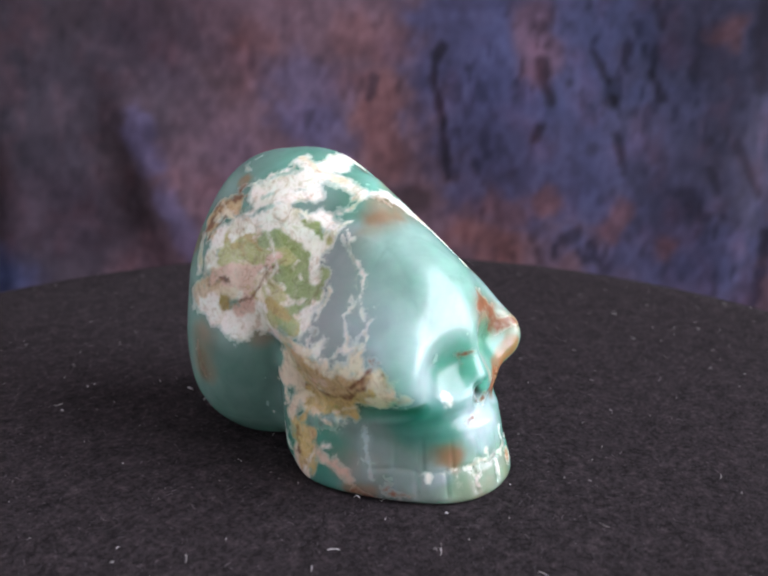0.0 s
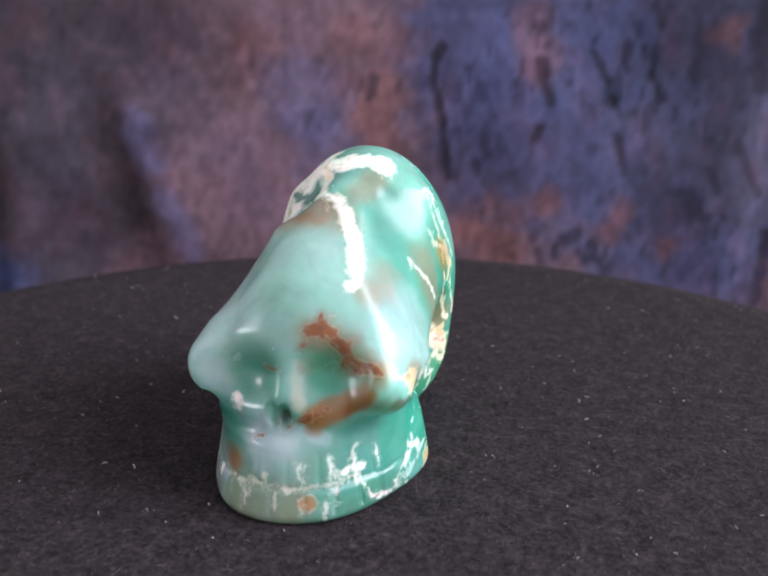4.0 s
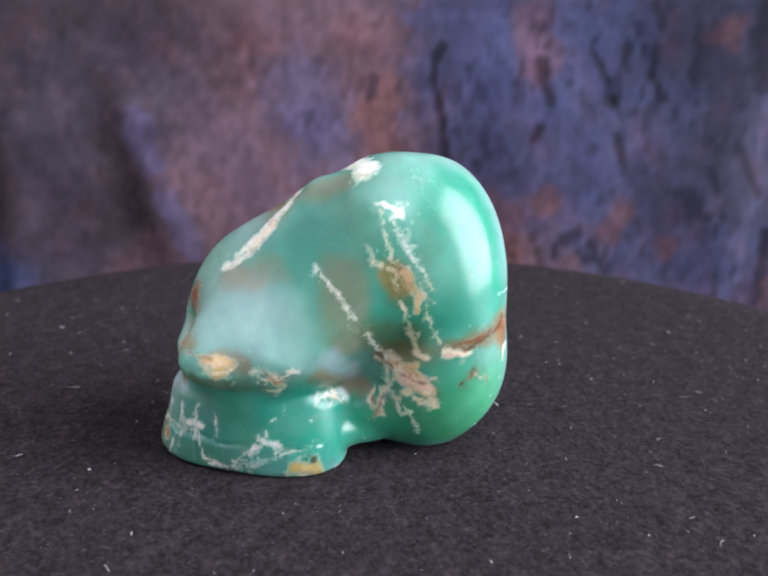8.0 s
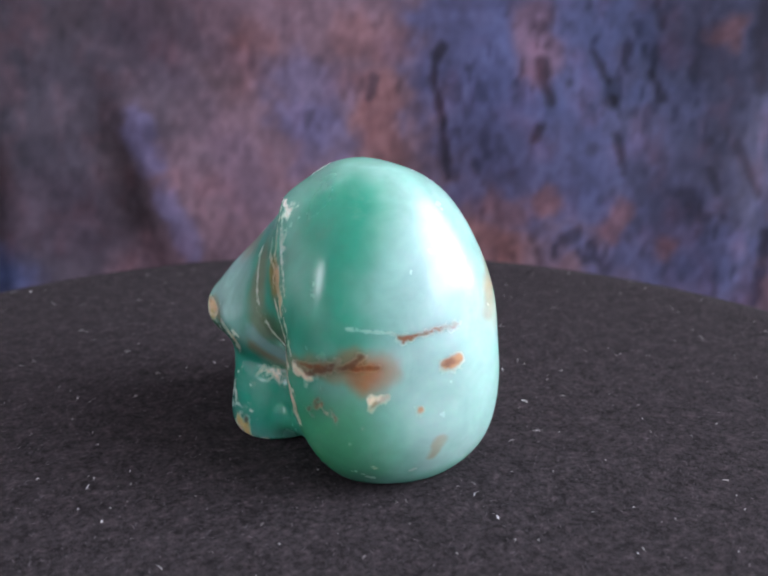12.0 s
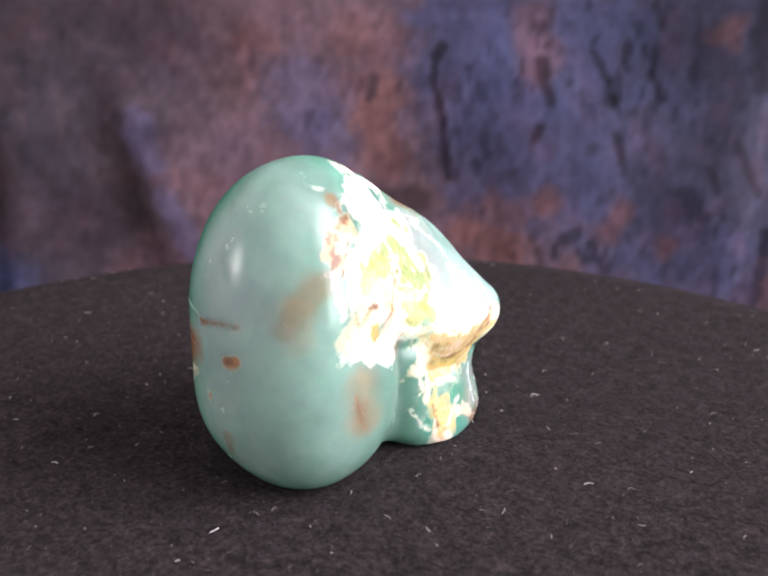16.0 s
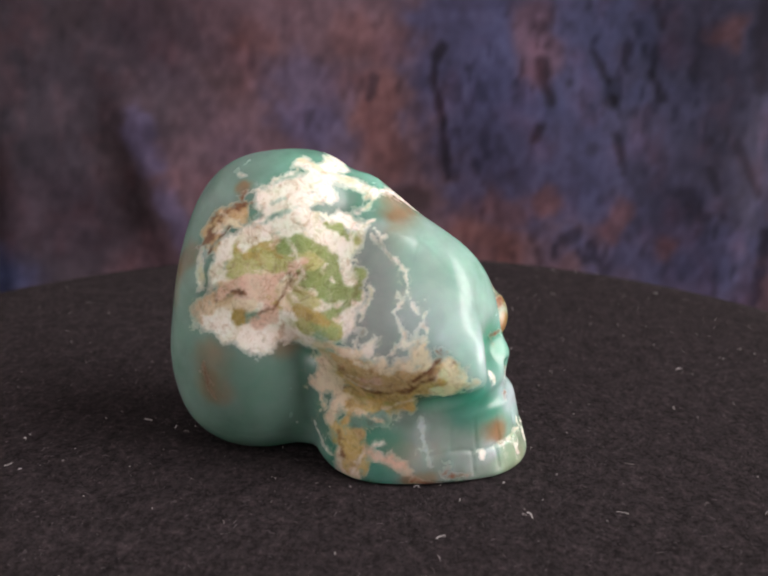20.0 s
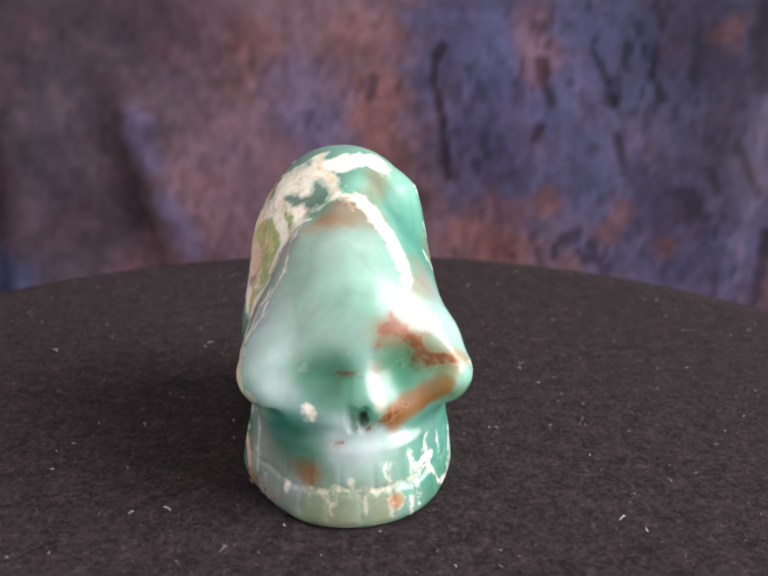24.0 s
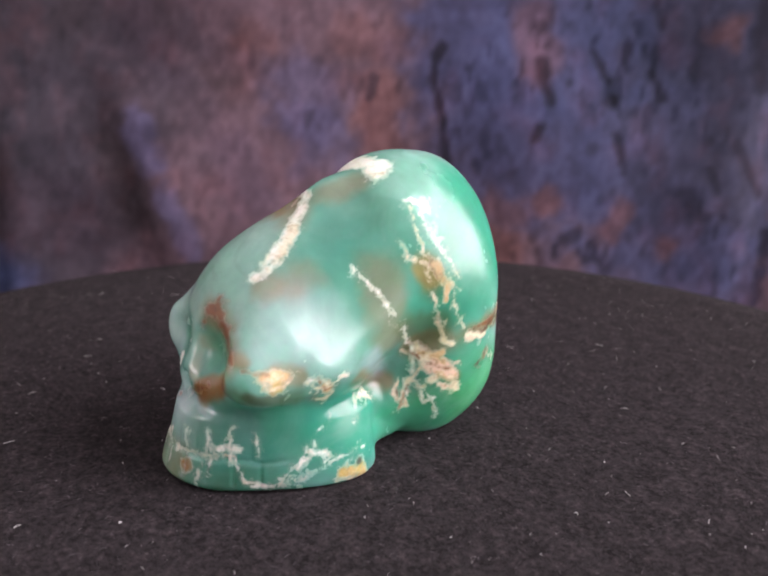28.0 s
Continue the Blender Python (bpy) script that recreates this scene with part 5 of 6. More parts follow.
    lay(c, p, SOFTBROWN, 0.40, 1.60, 0.3, (-15.2, 16.8, 14.0), (-15.2, 16.3, 11.0))
    vein(c, p, RUST, 0.22, 7, 101, (-15.0, 17.4, 15.5), (-15.2, 16.6, 12.6), (-15.3, 15.9, 11.0))
    lay(c, p, SOFTBROWN, 0.35, 1.40, 0.3, (-8.5, 24.2, 25.4), (-9.7, 23.0, 28.3), (-11.4, 19.9, 31.2))
    lay(c, p, WHITE, 1.00, 1.10, 0.7, (-9.5, 8.5, 37.9), (-9.0, 4.7, 39.0), (-5.6, 0.6, 39.5))
    lay(c, p, WHITE, 1.00, 1.30, 0.7, (-12.0, 11.4, 33.2), (-10.8, 8.2, 35.4), (-10.4, 4.5, 36.4))
    lay(c, p, WHITE, 1.00, 1.20, 0.7, (-10.0, 2.2, 35.5), (-9.2, -1.8, 32.9), (-11.0, -3.4, 28.8))
    lay(c, p, PINK, 1.00, 0.80, 0.8, (-13.8, 14.8, 25.9), (-13.5, 11.9, 28.2), (-12.9, 8.3, 28.4))
    lay(c, p, OCHRE, 1.00, 0.70, 0.8, (-13.5, 3.5, 24.5), (-14.4, -0.5, 23.6))
    lay(c, p, LIME, 1.00, 0.80, 0.8, (-12.2, 8.0, 31.6), (-12.0, 5.8, 30.7))
    lay(c, p, GOLD, 1.00, 0.80, 0.8, (-14.9, -4.3, 7.3), (-15.7, -5.6, 4.3), (-15.6, -4.1, 2.1))
    lay(c, p, CREAM, 1.00, 0.90, 0.8, (-14.1, -0.7, 18.3), (-13.6, -2.5, 12.6), (-14.6, -1.3, 8.5))
    lay(c, p, PINK, 0.80, 0.90, 0.7, (-16.0, -7.9, 4.8), (-15.9, -12.0, 3.3))
    vein(c, p, RUST, 0.24, 9, 102, (-11.5, 17.2, 33.6), (-10.4, 15.5, 36.6), (-9.6, 13.3, 38.3), (-9.3, 11.1, 38.7))
    vein(c, p, CREAM, 0.40, 9, 103, (-11.1, 16.4, 34.8), (-10.6, 14.3, 36.5), (-11.0, 12.4, 35.8))
    # pale teal temple, tinted bluer to colour the window highlight there
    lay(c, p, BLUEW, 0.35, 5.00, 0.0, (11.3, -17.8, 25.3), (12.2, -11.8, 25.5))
    lay(c, p, TEAL, 0.55, 2.60, 0.0, (3.9, -27.9, 1.6), (8.6, -23.9, 1.7))
    lay(c, p, SAT, 0.55, 3.00, 0.0, (-15.6, -7.9, 6.5), (-15.4, -3.5, 3.6))
    lay(c, p, TEAL, 0.50, 2.60, 0.0, (-15.8, -10.8, 4.7), (-16.5, -9.5, 1.8))
    # more painted shade down in the nose pit
    lay(c, p, DARK, 0.70, 0.50, 0.5, (-2.0, -25.3, 13.5), (-2.3, -25.4, 12.6))
    vein(c, p, RUST, 0.26, 7, 111, (-14.3, -18.6, 1.5), (-13.0, -21.5, 1.4))
    lay(c, p, TEAL, 0.55, 4.50, 0.0, (6.9, -24.8, 4.3), (11.4, -19.1, 3.6), (14.2, -11.3, 4.6))
    lay(c, p, SAT, 0.60, 4.00, 0.0, (12.1, -16.3, 10.1), (13.9, -8.1, 7.6))
    lay(c, p, SAT, 0.50, 4.00, 0.0, (10.8, -0.4, 6.2), (10.9, 8.0, 4.4))
    lay(c, p, OLIVE, 0.30, 2.20, 0.1, (7.6, -25.2, 1.6), (11.6, -19.2, 1.8))
    # deepens the painted shadow band under the brow
    lay(c, p, OLIVE, 0.55, 1.60, 0.2, (11.3, -24.0, 15.7), (13.9, -16.7, 14.9))
    w = grain(p, 2.2, 3, 12)[:, None]
    c[:, :6] = np.clip(c[:, :6] * (1 + 0.08 * w), 0.01, 0.9)
    c[:, :3] *= np.array((1.01, 0.99, 1.0))
    return c


# ---- materials ----
def stone_material():
    m, nt, p = material("chrysoprase", 0.2)

    def math_node(op, a, b, c=0.0):
        n = nt.nodes.new("ShaderNodeMath")
        n.operation = op
        for k, v in enumerate((a, b, c)):
            if isinstance(v, float):
                n.inputs[k].default_value = v
            else:
                nt.links.new(v, n.inputs[k])
        return n.outputs[0]

    def span(v, low, high, a=0.0, b=1.0):
        n = nt.nodes.new("ShaderNodeMapRange")
        n.inputs["From Min"].default_value, n.inputs["From Max"].default_value = low, high
        n.inputs["To Min"].default_value, n.inputs["To Max"].default_value = a, b
        nt.links.new(v, n.inputs["Value"])
        return n.outputs[0]

    body, top = nt.nodes.new("ShaderNodeVertexColor"), nt.nodes.new("ShaderNodeVertexColor")
    body.layer_name, top.layer_name = "tint", "crust"
    torn = noise_tex(nt, 620.0, 8, 0.72, distortion=0.9)
    fine = noise_tex(nt, 1100.0, 5, 0.65)
    blot = noise_tex(nt, 420.0, 6, 0.62, distortion=1.2)
    cloudy = noise_tex(nt, 110.0, 6, 0.62, distortion=0.9)
    milky = noise_tex(nt, 75.0, 5, 0.6, distortion=1.4)
    smooth = noise_tex(nt, 160.0, 4)
    # torn edge of the crust, with a web of hair veins in the halo round it
    ragged = math_node("MULTIPLY_ADD", fine.outputs[0], 0.55, math_node("MULTIPLY_ADD", torn.outputs[0], 1.05, top.outputs["Alpha"]))
    edge = span(ragged, 1.04, 1.66, 0.0, 0.94)
    vein = noise_tex(nt, 260.0, 5, 0.62, distortion=1.1)
    hair = span(math_node("ABSOLUTE", math_node("SUBTRACT", vein.outputs[0], 0.5), 0.0), 0.0, 0.03, 1.0, 0.0)
    halo = span(top.outputs["Alpha"], 0.2, 0.5)
    web = math_node("MULTIPLY", math_node("MULTIPLY", hair, halo), 0.6)
    edge = math_node("MULTIPLY", edge, span(top.outputs["Alpha"], 0.03, 0.22))
    crust = math_node("MAXIMUM", edge, web)
    c = mix(nt, 0.45, body.outputs[0], ramp(nt, cloudy.outputs[0], (0.3, (0.45, 0.60, 0.55)), (0.68, (1.0, 1.0, 1.0))).outputs[0], "MULTIPLY")
    c = mix(nt, span(milky.outputs[0], 0.5, 0.85, 0.0, 0.3), c, (0.40, 0.58, 0.52))
    c = mix(nt, span(milky.outputs[0], 0.42, 0.2, 0.0, 0.4), c, (0.10, 0.18, 0.13))
    # inside the crust: grains, pale seams between the cells, brown specks
    grit = mix(nt, 0.55, top.outputs[0], ramp(nt, fine.outputs[0], (0.30, (0.50, 0.40, 0.28)), (0.50, (1.0, 1.0, 1.0))).outputs[0], "MULTIPLY")
    cell = noise_tex(nt, 520.0, 5, 0.6, distortion=1.6)
    seam = span(math_node("ABSOLUTE", math_node("SUBTRACT", cell.outputs[0], 0.5), 0.0), 0.0, 0.06, 0.28, 0.0)
    pale = nt.nodes.new("ShaderNodeRGBToBW")
    nt.links.new(top.outputs[0], pale.inputs[0])
    grit = mix(nt, math_node("MULTIPLY", seam, span(pale.outputs[0], 0.2, 0.5)), grit, (0.78, 0.70, 0.58))
    grit = mix(nt, span(blot.outputs[0], 0.46, 0.28, 0.0, 0.75), grit, (0.52, 0.33, 0.15), "MULTIPLY")
    hue = noise_tex(nt, 330.0, 5, 0.6, distortion=0.8)
    grit = mix(nt, span(hue.outputs[0], 0.56, 0.76, 0.0, 0.3), grit, (0.82, 0.74, 0.62))
    grit = mix(nt, span(hue.outputs[0], 0.46, 0.28, 0.0, 0.7), grit, (0.58, 0.60, 0.36), "MULTIPLY")
    grit = mix(nt, span(cloudy.outputs[0], 0.42, 0.30, 0.0, 0.45), grit, (0.75, 0.80, 0.70), "MULTIPLY")
    nt.links.new(mix(nt, crust, c, grit), p.inputs["Base Color"])
    p.inputs["IOR"].default_value = 1.50
    p.inputs["Subsurface Radius"].default_value = (0.55, 1.0, 0.8)
    p.inputs["Subsurface Scale"].default_value = 0.017
    polish = ramp(nt, smooth.outputs[0], (0.3, (0.20, 0.20, 0.20)), (0.75, (0.29, 0.29, 0.29)))
    for socket, clean, rough in (("Roughness", polish.outputs[0], (0.40, 0.40, 0.40)), ("Subsurface Weight", (0.9, 0.9, 0.9), (0.65, 0.65, 0.65)),
                                 ("Transmission Weight", (0.26, 0.26, 0.26), (0.0, 0.0, 0.0))):
        nt.links.new(mix(nt, crust, clean, rough), p.inputs[socket])
    h = mix(nt, crust, mix(nt, 0.05, (0.5, 0.5, 0.5), smooth.outputs[0]), fine.outputs[0])
    bump(nt, p, h, 0.14, 0.0004)
    return m


STONE = stone_material()


def felt_material():
    m, nt, p = material("black_felt", 0.95)
    a = noise_tex(nt, 1100.0, 6, 0.8)
    b = noise_tex(nt, 230.0, 5, 0.7)
    clump = noise_tex(nt, 520.0, 6, 0.7, distortion=0.6)
    c = mix(nt, 0.4, ramp(nt, a.outputs[0], (0.42, (0.007, 0.0055, 0.006)), (0.66, (0.056, 0.045, 0.048))).outputs[0],
            ramp(nt, b.outputs[0], (0.36, (0.011, 0.009, 0.010)), (0.64, (0.041, 0.033, 0.036))).outputs[0])
    c = mix(nt, 0.7, c, ramp(nt, clump.outputs[0], (0.36, (0.55, 0.55, 0.57)), (0.52, (1.0, 1.0, 1.0)), (0.70, (1.9, 1.8, 1.8))).outputs[0], "MULTIPLY")
    nt.links.new(c, p.inputs["Base Color"])
    p.inputs["Specular IOR Level"].default_value = 0.08
    bump(nt, p, a.outputs[0], 0.45, 0.0005)
    return m


def fibre_material(name, dark, light, rough=0.9):
    m, nt, p = material(name, rough)
    g = nt.nodes.new("ShaderNodeNewGeometry")
    nt.links.new(ramp(nt, g.outputs["Random Per Island"], (0.0, dark), (0.75, tuple((a + b) / 2 for a, b in zip(dark, light))), (1.0, light)).outputs[0], p.inputs["Base Color"])
    p.inputs["Specular IOR Level"].default_value = 0.15
    return m


FUZZ = fibre_material("felt_fibre", (0.008, 0.007, 0.008), (0.11, 0.092, 0.10))
LINT = fibre_material("pale_lint", (0.16, 0.14, 0.14), (0.75, 0.72, 0.72))
FELT = felt_material()
PLASTIC = plain("black_plastic", (0.012, 0.012, 0.013), (0.02, 0.02, 0.021), 60, 0.45, 0.05)
WALL = plain("wall_paint", (0.66, 0.645, 0.64), (0.74, 0.725, 0.72), 3, 0.8, 0.1)
CEILING = plain("ceiling_paint", (0.76, 0.75, 0.75), (0.82, 0.81, 0.81), 3, 0.85, 0.1)
FLOORING = plain("beige_carpet", (0.26, 0.24, 0.21), (0.36, 0.33, 0.29), 40, 0.95, 0.4)
WOOD = plain("dark_table_wood", (0.04, 0.025, 0.018), (0.09, 0.055, 0.035), 12, 0.5, 0.1)
FRAME = plain("white_window_paint", (0.7, 0.7, 0.69), (0.8, 0.8, 0.79), 10, 0.4, 0.05)


def cloth_material():
    m, nt, p = material("mottled_backdrop_cloth", 0.9)
    col = nt.nodes.new("ShaderNodeVertexColor")
    col.layer_name = "dye"
    n = noise_tex(nt, 55.0, 6, 0.65)
    w = noise_tex(nt, 900.0, 2)
    c = mix(nt, 0.5, col.outputs[0], ramp(nt, n.outputs[0], (0.3, (0.5, 0.5, 0.55)), (0.7, (1.2, 1.15, 1.1))).outputs[0], "MULTIPLY")
    nt.links.new(c, p.inputs["Base Color"])
    p.inputs["Specular IOR Level"].default_value = 0.15
    bump(nt, p, w.outputs[0], 0.4, 0.0004)
    return m


CLOTH = cloth_material()


# ---- room ----
def box(bm, lo, hi):
    m = Matrix.LocRotScale([(a + b) / 2 for a, b in zip(lo, hi)], None, [b - a for a, b in zip(lo, hi)])
    bmesh.ops.create_cube(bm, size=1, matrix=m)


def slab(name, mat, *boxes, label="", category="", parent=None, kind=""):
    bm = bmesh.new()
    for lo, hi in boxes:
        box(bm, lo, hi)
    ob = part(name, bm, mat, parent)
    return tagged(ob, label, category, kind=kind)


FZ, TZ = -0.81, -0.06          # the floor and the table top
slab("floor", FLOORING, ((-1.4, -1.8, FZ - 0.1), (1.06, 1.4, FZ)), label="beige carpeted floor of the room", category="floor", kind="structure")
slab("ceiling", CEILING, ((-1.4, -1.8, 1.61), (1.06, 1.4, 1.71)), label="plain pale painted ceiling of the room", category="ceiling", kind="structure")
slab("wall_north", WALL, ((-1.4, 1.4, FZ), (1.6, 1.5, 1.61)), label="plain pale painted wall behind the cloth", category="wall", kind="structure")
slab("wall_south", WALL, ((-1.4, -1.9, FZ), (1.06, -1.8, 1.61)), label="plain pale painted wall facing the table", category="wall", kind="structure")
WX, WY0, WY1, WZ0, WZ1 = 0.96, -0.77, 0.21, -0.02, 1.34
slab("wall_east", WALL, ((WX, -1.8, FZ), (WX + 0.1, WY0, 1.61)), ((WX, WY1, FZ), (WX + 0.1, 1.4, 1.61)),
     ((WX, WY0, FZ), (WX + 0.1, WY1, WZ0)), ((WX, WY0, WZ1), (WX + 0.1, WY1, 1.61)),
     label="plain pale painted wall with a window opening", category="wall", kind="structure")
slab("wall_west", WALL, ((-1.4, -1.8, FZ), (-1.3, -1.0, 1.61)), ((-1.4, -0.5, FZ), (-1.3, 1.4, 1.61)),
     ((-1.4, -1.0, FZ), (-1.3, -0.5, 0.05)), ((-1.4, -1.0, 1.05), (-1.3, -0.5, 1.61)),
     label="plain pale painted wall with a narrow window", category="wall", kind="structure")


def table():
    top = new("table")
    top.location = (0, 0.02, FZ)
    tagged(top, "dark wooden table under the turntable and the cloth", "table")
    slab("tabletop", WOOD, ((-0.55, -0.30, TZ - FZ - 0.03), (0.55, 0.45, TZ - FZ)), parent=top)
    for sx in (-0.5, 0.5):
        for sy in (-0.25, 0.40):
            slab("leg", WOOD, ((sx - 0.025, sy - 0.025, 0), (sx + 0.025, sy + 0.025, TZ - FZ - 0.03)), parent=top)


table()


# ---- backdrop cloth ----
def fold(x, z):
    """How far the hanging cloth stands back at x and height z."""
    def lap(at, depth, reach, edge):
        u = x - at
        return -depth * np.exp(-np.maximum(u, 0) / reach) / (1 + np.exp(np.clip(-u / edge, -40, 40)))
    low = np.clip((0.062 - z) / 0.03, 0, 1)
    y = lap(-0.0814 - 0.224 * (z - 0.002), 0.011, 0.030, 0.0045) * low
    y = y + lap(-0.139 + 0.05 * z, 0.010, 0.020, 0.003) * np.clip((0.045 - z) / 0.03, 0, 1)
    y = y + lap(0.176 + 0.06 * z, -0.006, 0.02, 0.004)
    y = y + 0.0035 * np.sin(x * 23 + 0.6 + 3 * z) + 0.0018 * np.sin(x * 61 + z * 9) + 0.0012 * np.sin(z * 70 + x * 30)
    return y


CLOTH_Y = 0.215


def cloth():
    xs = np.arange(-0.34, 0.4001, 0.0015)
    zs = np.arange(TZ + 0.001, 0.26, 0.0015)
    X, Z = np.meshgrid(xs, zs)
    Y = CLOTH_Y + fold(X, Z)
    verts = np.stack([X, Y, Z], -1).reshape(-1, 3)
    nx, nz = len(xs), len(zs)
    i = np.arange(nx * nz).reshape(nz, nx)
    faces = np.stack([i[:-1, :-1], i[:-1, 1:], i[1:, 1:], i[1:, :-1]], -1).reshape(-1, 4)
    me = mesh_of("backdrop_cloth", verts.tolist(), faces.tolist(), CLOTH)
    ob = tagged(new("backdrop_cloth", me), "mottled purple, brown and blue backdrop cloth hanging behind the turntable", "cloth")
    c = dye(verts)
    a = me.color_attributes.new("dye", "FLOAT_COLOR", "POINT")
    a.data.foreach_set("color", np.concatenate([c, np.ones((len(c), 1))], 1).astype(np.float32).ravel())
    s = ob.modifiers.new("thickness", "SOLIDIFY")
    s.thickness, s.offset = 0.0008, 1
    return ob


SLATE = np.array((0.056, 0.050, 0.064))
MAUVE = np.array((0.150, 0.098, 0.118))
PLUM = np.array((0.110, 0.075, 0.100))
BLUE = np.array((0.078, 0.086, 0.165))
DEEP = np.array((0.060, 0.085, 0.185))
BRICK = np.array((0.185, 0.090, 0.085))
INK = np.array((0.022, 0.020, 0.032))
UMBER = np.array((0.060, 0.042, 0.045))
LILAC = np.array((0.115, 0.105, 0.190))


def soak(c, p, swirl, torn, colour, strength, radius, ragged, *line):
    """A dyed blot or streak along a line on the cloth, in millimetres across and up."""
    q = np.array(line, float)
    y = p[:, ::2] * 1000
    y = y + swirl * (1.0 + 0.35 * radius)
    d = np.full(len(y), 1e9)
    for a, b in zip(q, q[1:] if len(q) > 1 else q):
        ab = b - a
        t = np.clip((y - a) @ ab / max(ab @ ab, 1e-9), 0, 1)
        d = np.minimum(d, np.linalg.norm(y - a - t[:, None] * ab, axis=1))
    d = d / radius + ragged * 0.5 * torn
    m = np.clip((1.5 - d) / 1.0, 0, 1)
    m = (m * m * (3 - 2 * m) * strength)[:, None]
    c[:] = c * (1 - m) + colour * m


def dye(p):
    mm = p * 1000
    c = np.repeat(MAUVE[None], len(p), 0)
    swirl = np.stack([grain(mm, 10, 3, k) for k in (31, 32)], -1)
    torn = grain(mm, 5, 3, 33)
    soak(c, p, swirl, torn, SLATE, 0.90, 30.0, 0.0, (-144, 60), (-154, -19))
    soak(c, p, swirl, torn, SLATE, 0.80, 24.0, 0.0, (-111, 68), (-118, -19))
    soak(c, p, swirl, torn, SLATE, 0.60, 14.0, 0.3, (-71, 68), (-67, 42))
    soak(c, p, swirl, torn, UMBER, 0.60, 10.0, 0.4, (-107, 73))
    # shaded left side of the long fold, dyed darker along its edge
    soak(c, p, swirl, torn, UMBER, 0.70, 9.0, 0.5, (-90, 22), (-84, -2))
    soak(c, p, swirl, torn, UMBER, 0.60, 12.0, 0.4, (-138, 2), (-138, -19))
    soak(c, p, swirl, torn, UMBER, 0.50, 8.0, 0.5, (-44, 46))
    soak(c, p, swirl, torn, SLATE, 0.70, 18.0, 0.2, (178, 23), (173, 63))
    soak(c, p, swirl, torn, PLUM, 0.60, 14.0, 0.3, (-130, -2), (-113, -8))
    soak(c, p, swirl, torn, PLUM, 0.70, 10.0, 0.4, (-47, 22), (-37, 2))
    soak(c, p, swirl, torn, PLUM, 0.50, 10.0, 0.4, (-72, 53), (-81, 68))
    soak(c, p, swirl, torn, BLUE, 1.00, 26.0, 0.2, (51, 69), (61, 31))
    soak(c, p, swirl, torn, BLUE, 1.00, 40.0, 0.2, (99, 62), (113, 23))
    soak(c, p, swirl, torn, BLUE, 1.00, 40.0, 0.2, (150, 62), (158, -2))
    soak(c, p, swirl, torn, DEEP, 0.80, 24.0, 0.3, (159, 70), (158, 47))
    soak(c, p, swirl, torn, DEEP, 0.60, 18.0, 0.3, (65, 62), (70, 39))
    soak(c, p, swirl, torn, DEEP, 0.60, 20.0, 0.3, (119, 62))
    soak(c, p, swirl, torn, BLUE, 0.50, 14.0, 0.4, (-16, 44), (-12, 26))
    soak(c, p, swirl, torn, LILAC, 0.60, 8.0, 0.4, (-12, 30), (-20, 34))
    soak(c, p, swirl, torn, BLUE, 0.60, 20.0, 0.3, (61, 12), (115, -2), (150, -24))
    # brightness fall-off put into the dye: both sides darker, right of centre lighter
    soak(c, p, swirl, torn, SLATE, 0.50, 45.0, 0.2, (-130, 70), (-110, 20))
    soak(c, p, swirl, torn, SLATE, 0.40, 30.0, 0.2, (140, 66), (150, 10))
    soak(c, p, swirl, torn, LILAC, 0.30, 22.0, 0.3, (46, 62), (72, 16))
    soak(c, p, swirl, torn, SLATE, 0.45, 26.0, 0.3, (160, 72), (176, 20))
    soak(c, p, swirl, torn, INK, 0.35, 10.0, 0.6, (150, 66), (160, 30))
    soak(c, p, swirl, torn, BRICK, 0.70, 9.0, 0.5, (14, 42), (16, 16))
    soak(c, p, swirl, torn, BRICK, 0.80, 9.0, 0.6, (54, -17), (71, -19))
    soak(c, p, swirl, torn, BRICK, 0.70, 6.0, 0.6, (87, -2))
    soak(c, p, swirl, torn, BRICK, 0.60, 6.0, 0.6, (118, -7), (114, -13))
    soak(c, p, swirl, torn, BRICK, 0.60, 5.0, 0.6, (138, -20))
    soak(c, p, swirl, torn, BRICK, 0.50, 9.0, 0.5, (4, 69), (18, 63))
    soak(c, p, swirl, torn, BRICK, 0.50, 9.0, 0.5, (79, 58), (76, 73))
    soak(c, p, swirl, torn, BRICK, 0.50, 7.0, 0.6, (155, 70))
    soak(c, p, swirl, torn, BRICK, 0.50, 8.0, 0.5, (-35, 65))
    soak(c, p, swirl, torn, BRICK, 0.50, 6.0, 0.6, (64, -2), (73, -7))
    # dark of a vertical crease, drawn in the dye without any relief
    soak(c, p, swirl, torn, INK, 0.85, 1.6, 0.6, (39, 64), (38, 48), (41, 33), (44, 8))
    soak(c, p, swirl, torn, INK, 0.80, 3.0, 0.6, (39, 61))
    soak(c, p, swirl, torn, INK, 0.90, 2.4, 0.5, (81, 56), (85, 42))
    soak(c, p, swirl, torn, INK, 0.85, 1.8, 0.5, (102, 61), (109, 50))
    soak(c, p, swirl, torn, INK, 0.75, 2.0, 0.6, (127, 52), (131, 42))
    soak(c, p, swirl, torn, INK, 0.80, 2.5, 0.6, (111, 41))
    soak(c, p, swirl, torn, INK, 0.85, 2.3, 0.6, (81, 30), (80, 27))
    soak(c, p, swirl, torn, INK, 0.70, 2.0, 0.6, (114, 27), (118, 12))
    soak(c, p, swirl, torn, INK, 0.60, 1.8, 0.6, (92, 49))
    soak(c, p, swirl, torn, INK, 0.70, 3.0, 0.7, (95, -17), (101, -15))
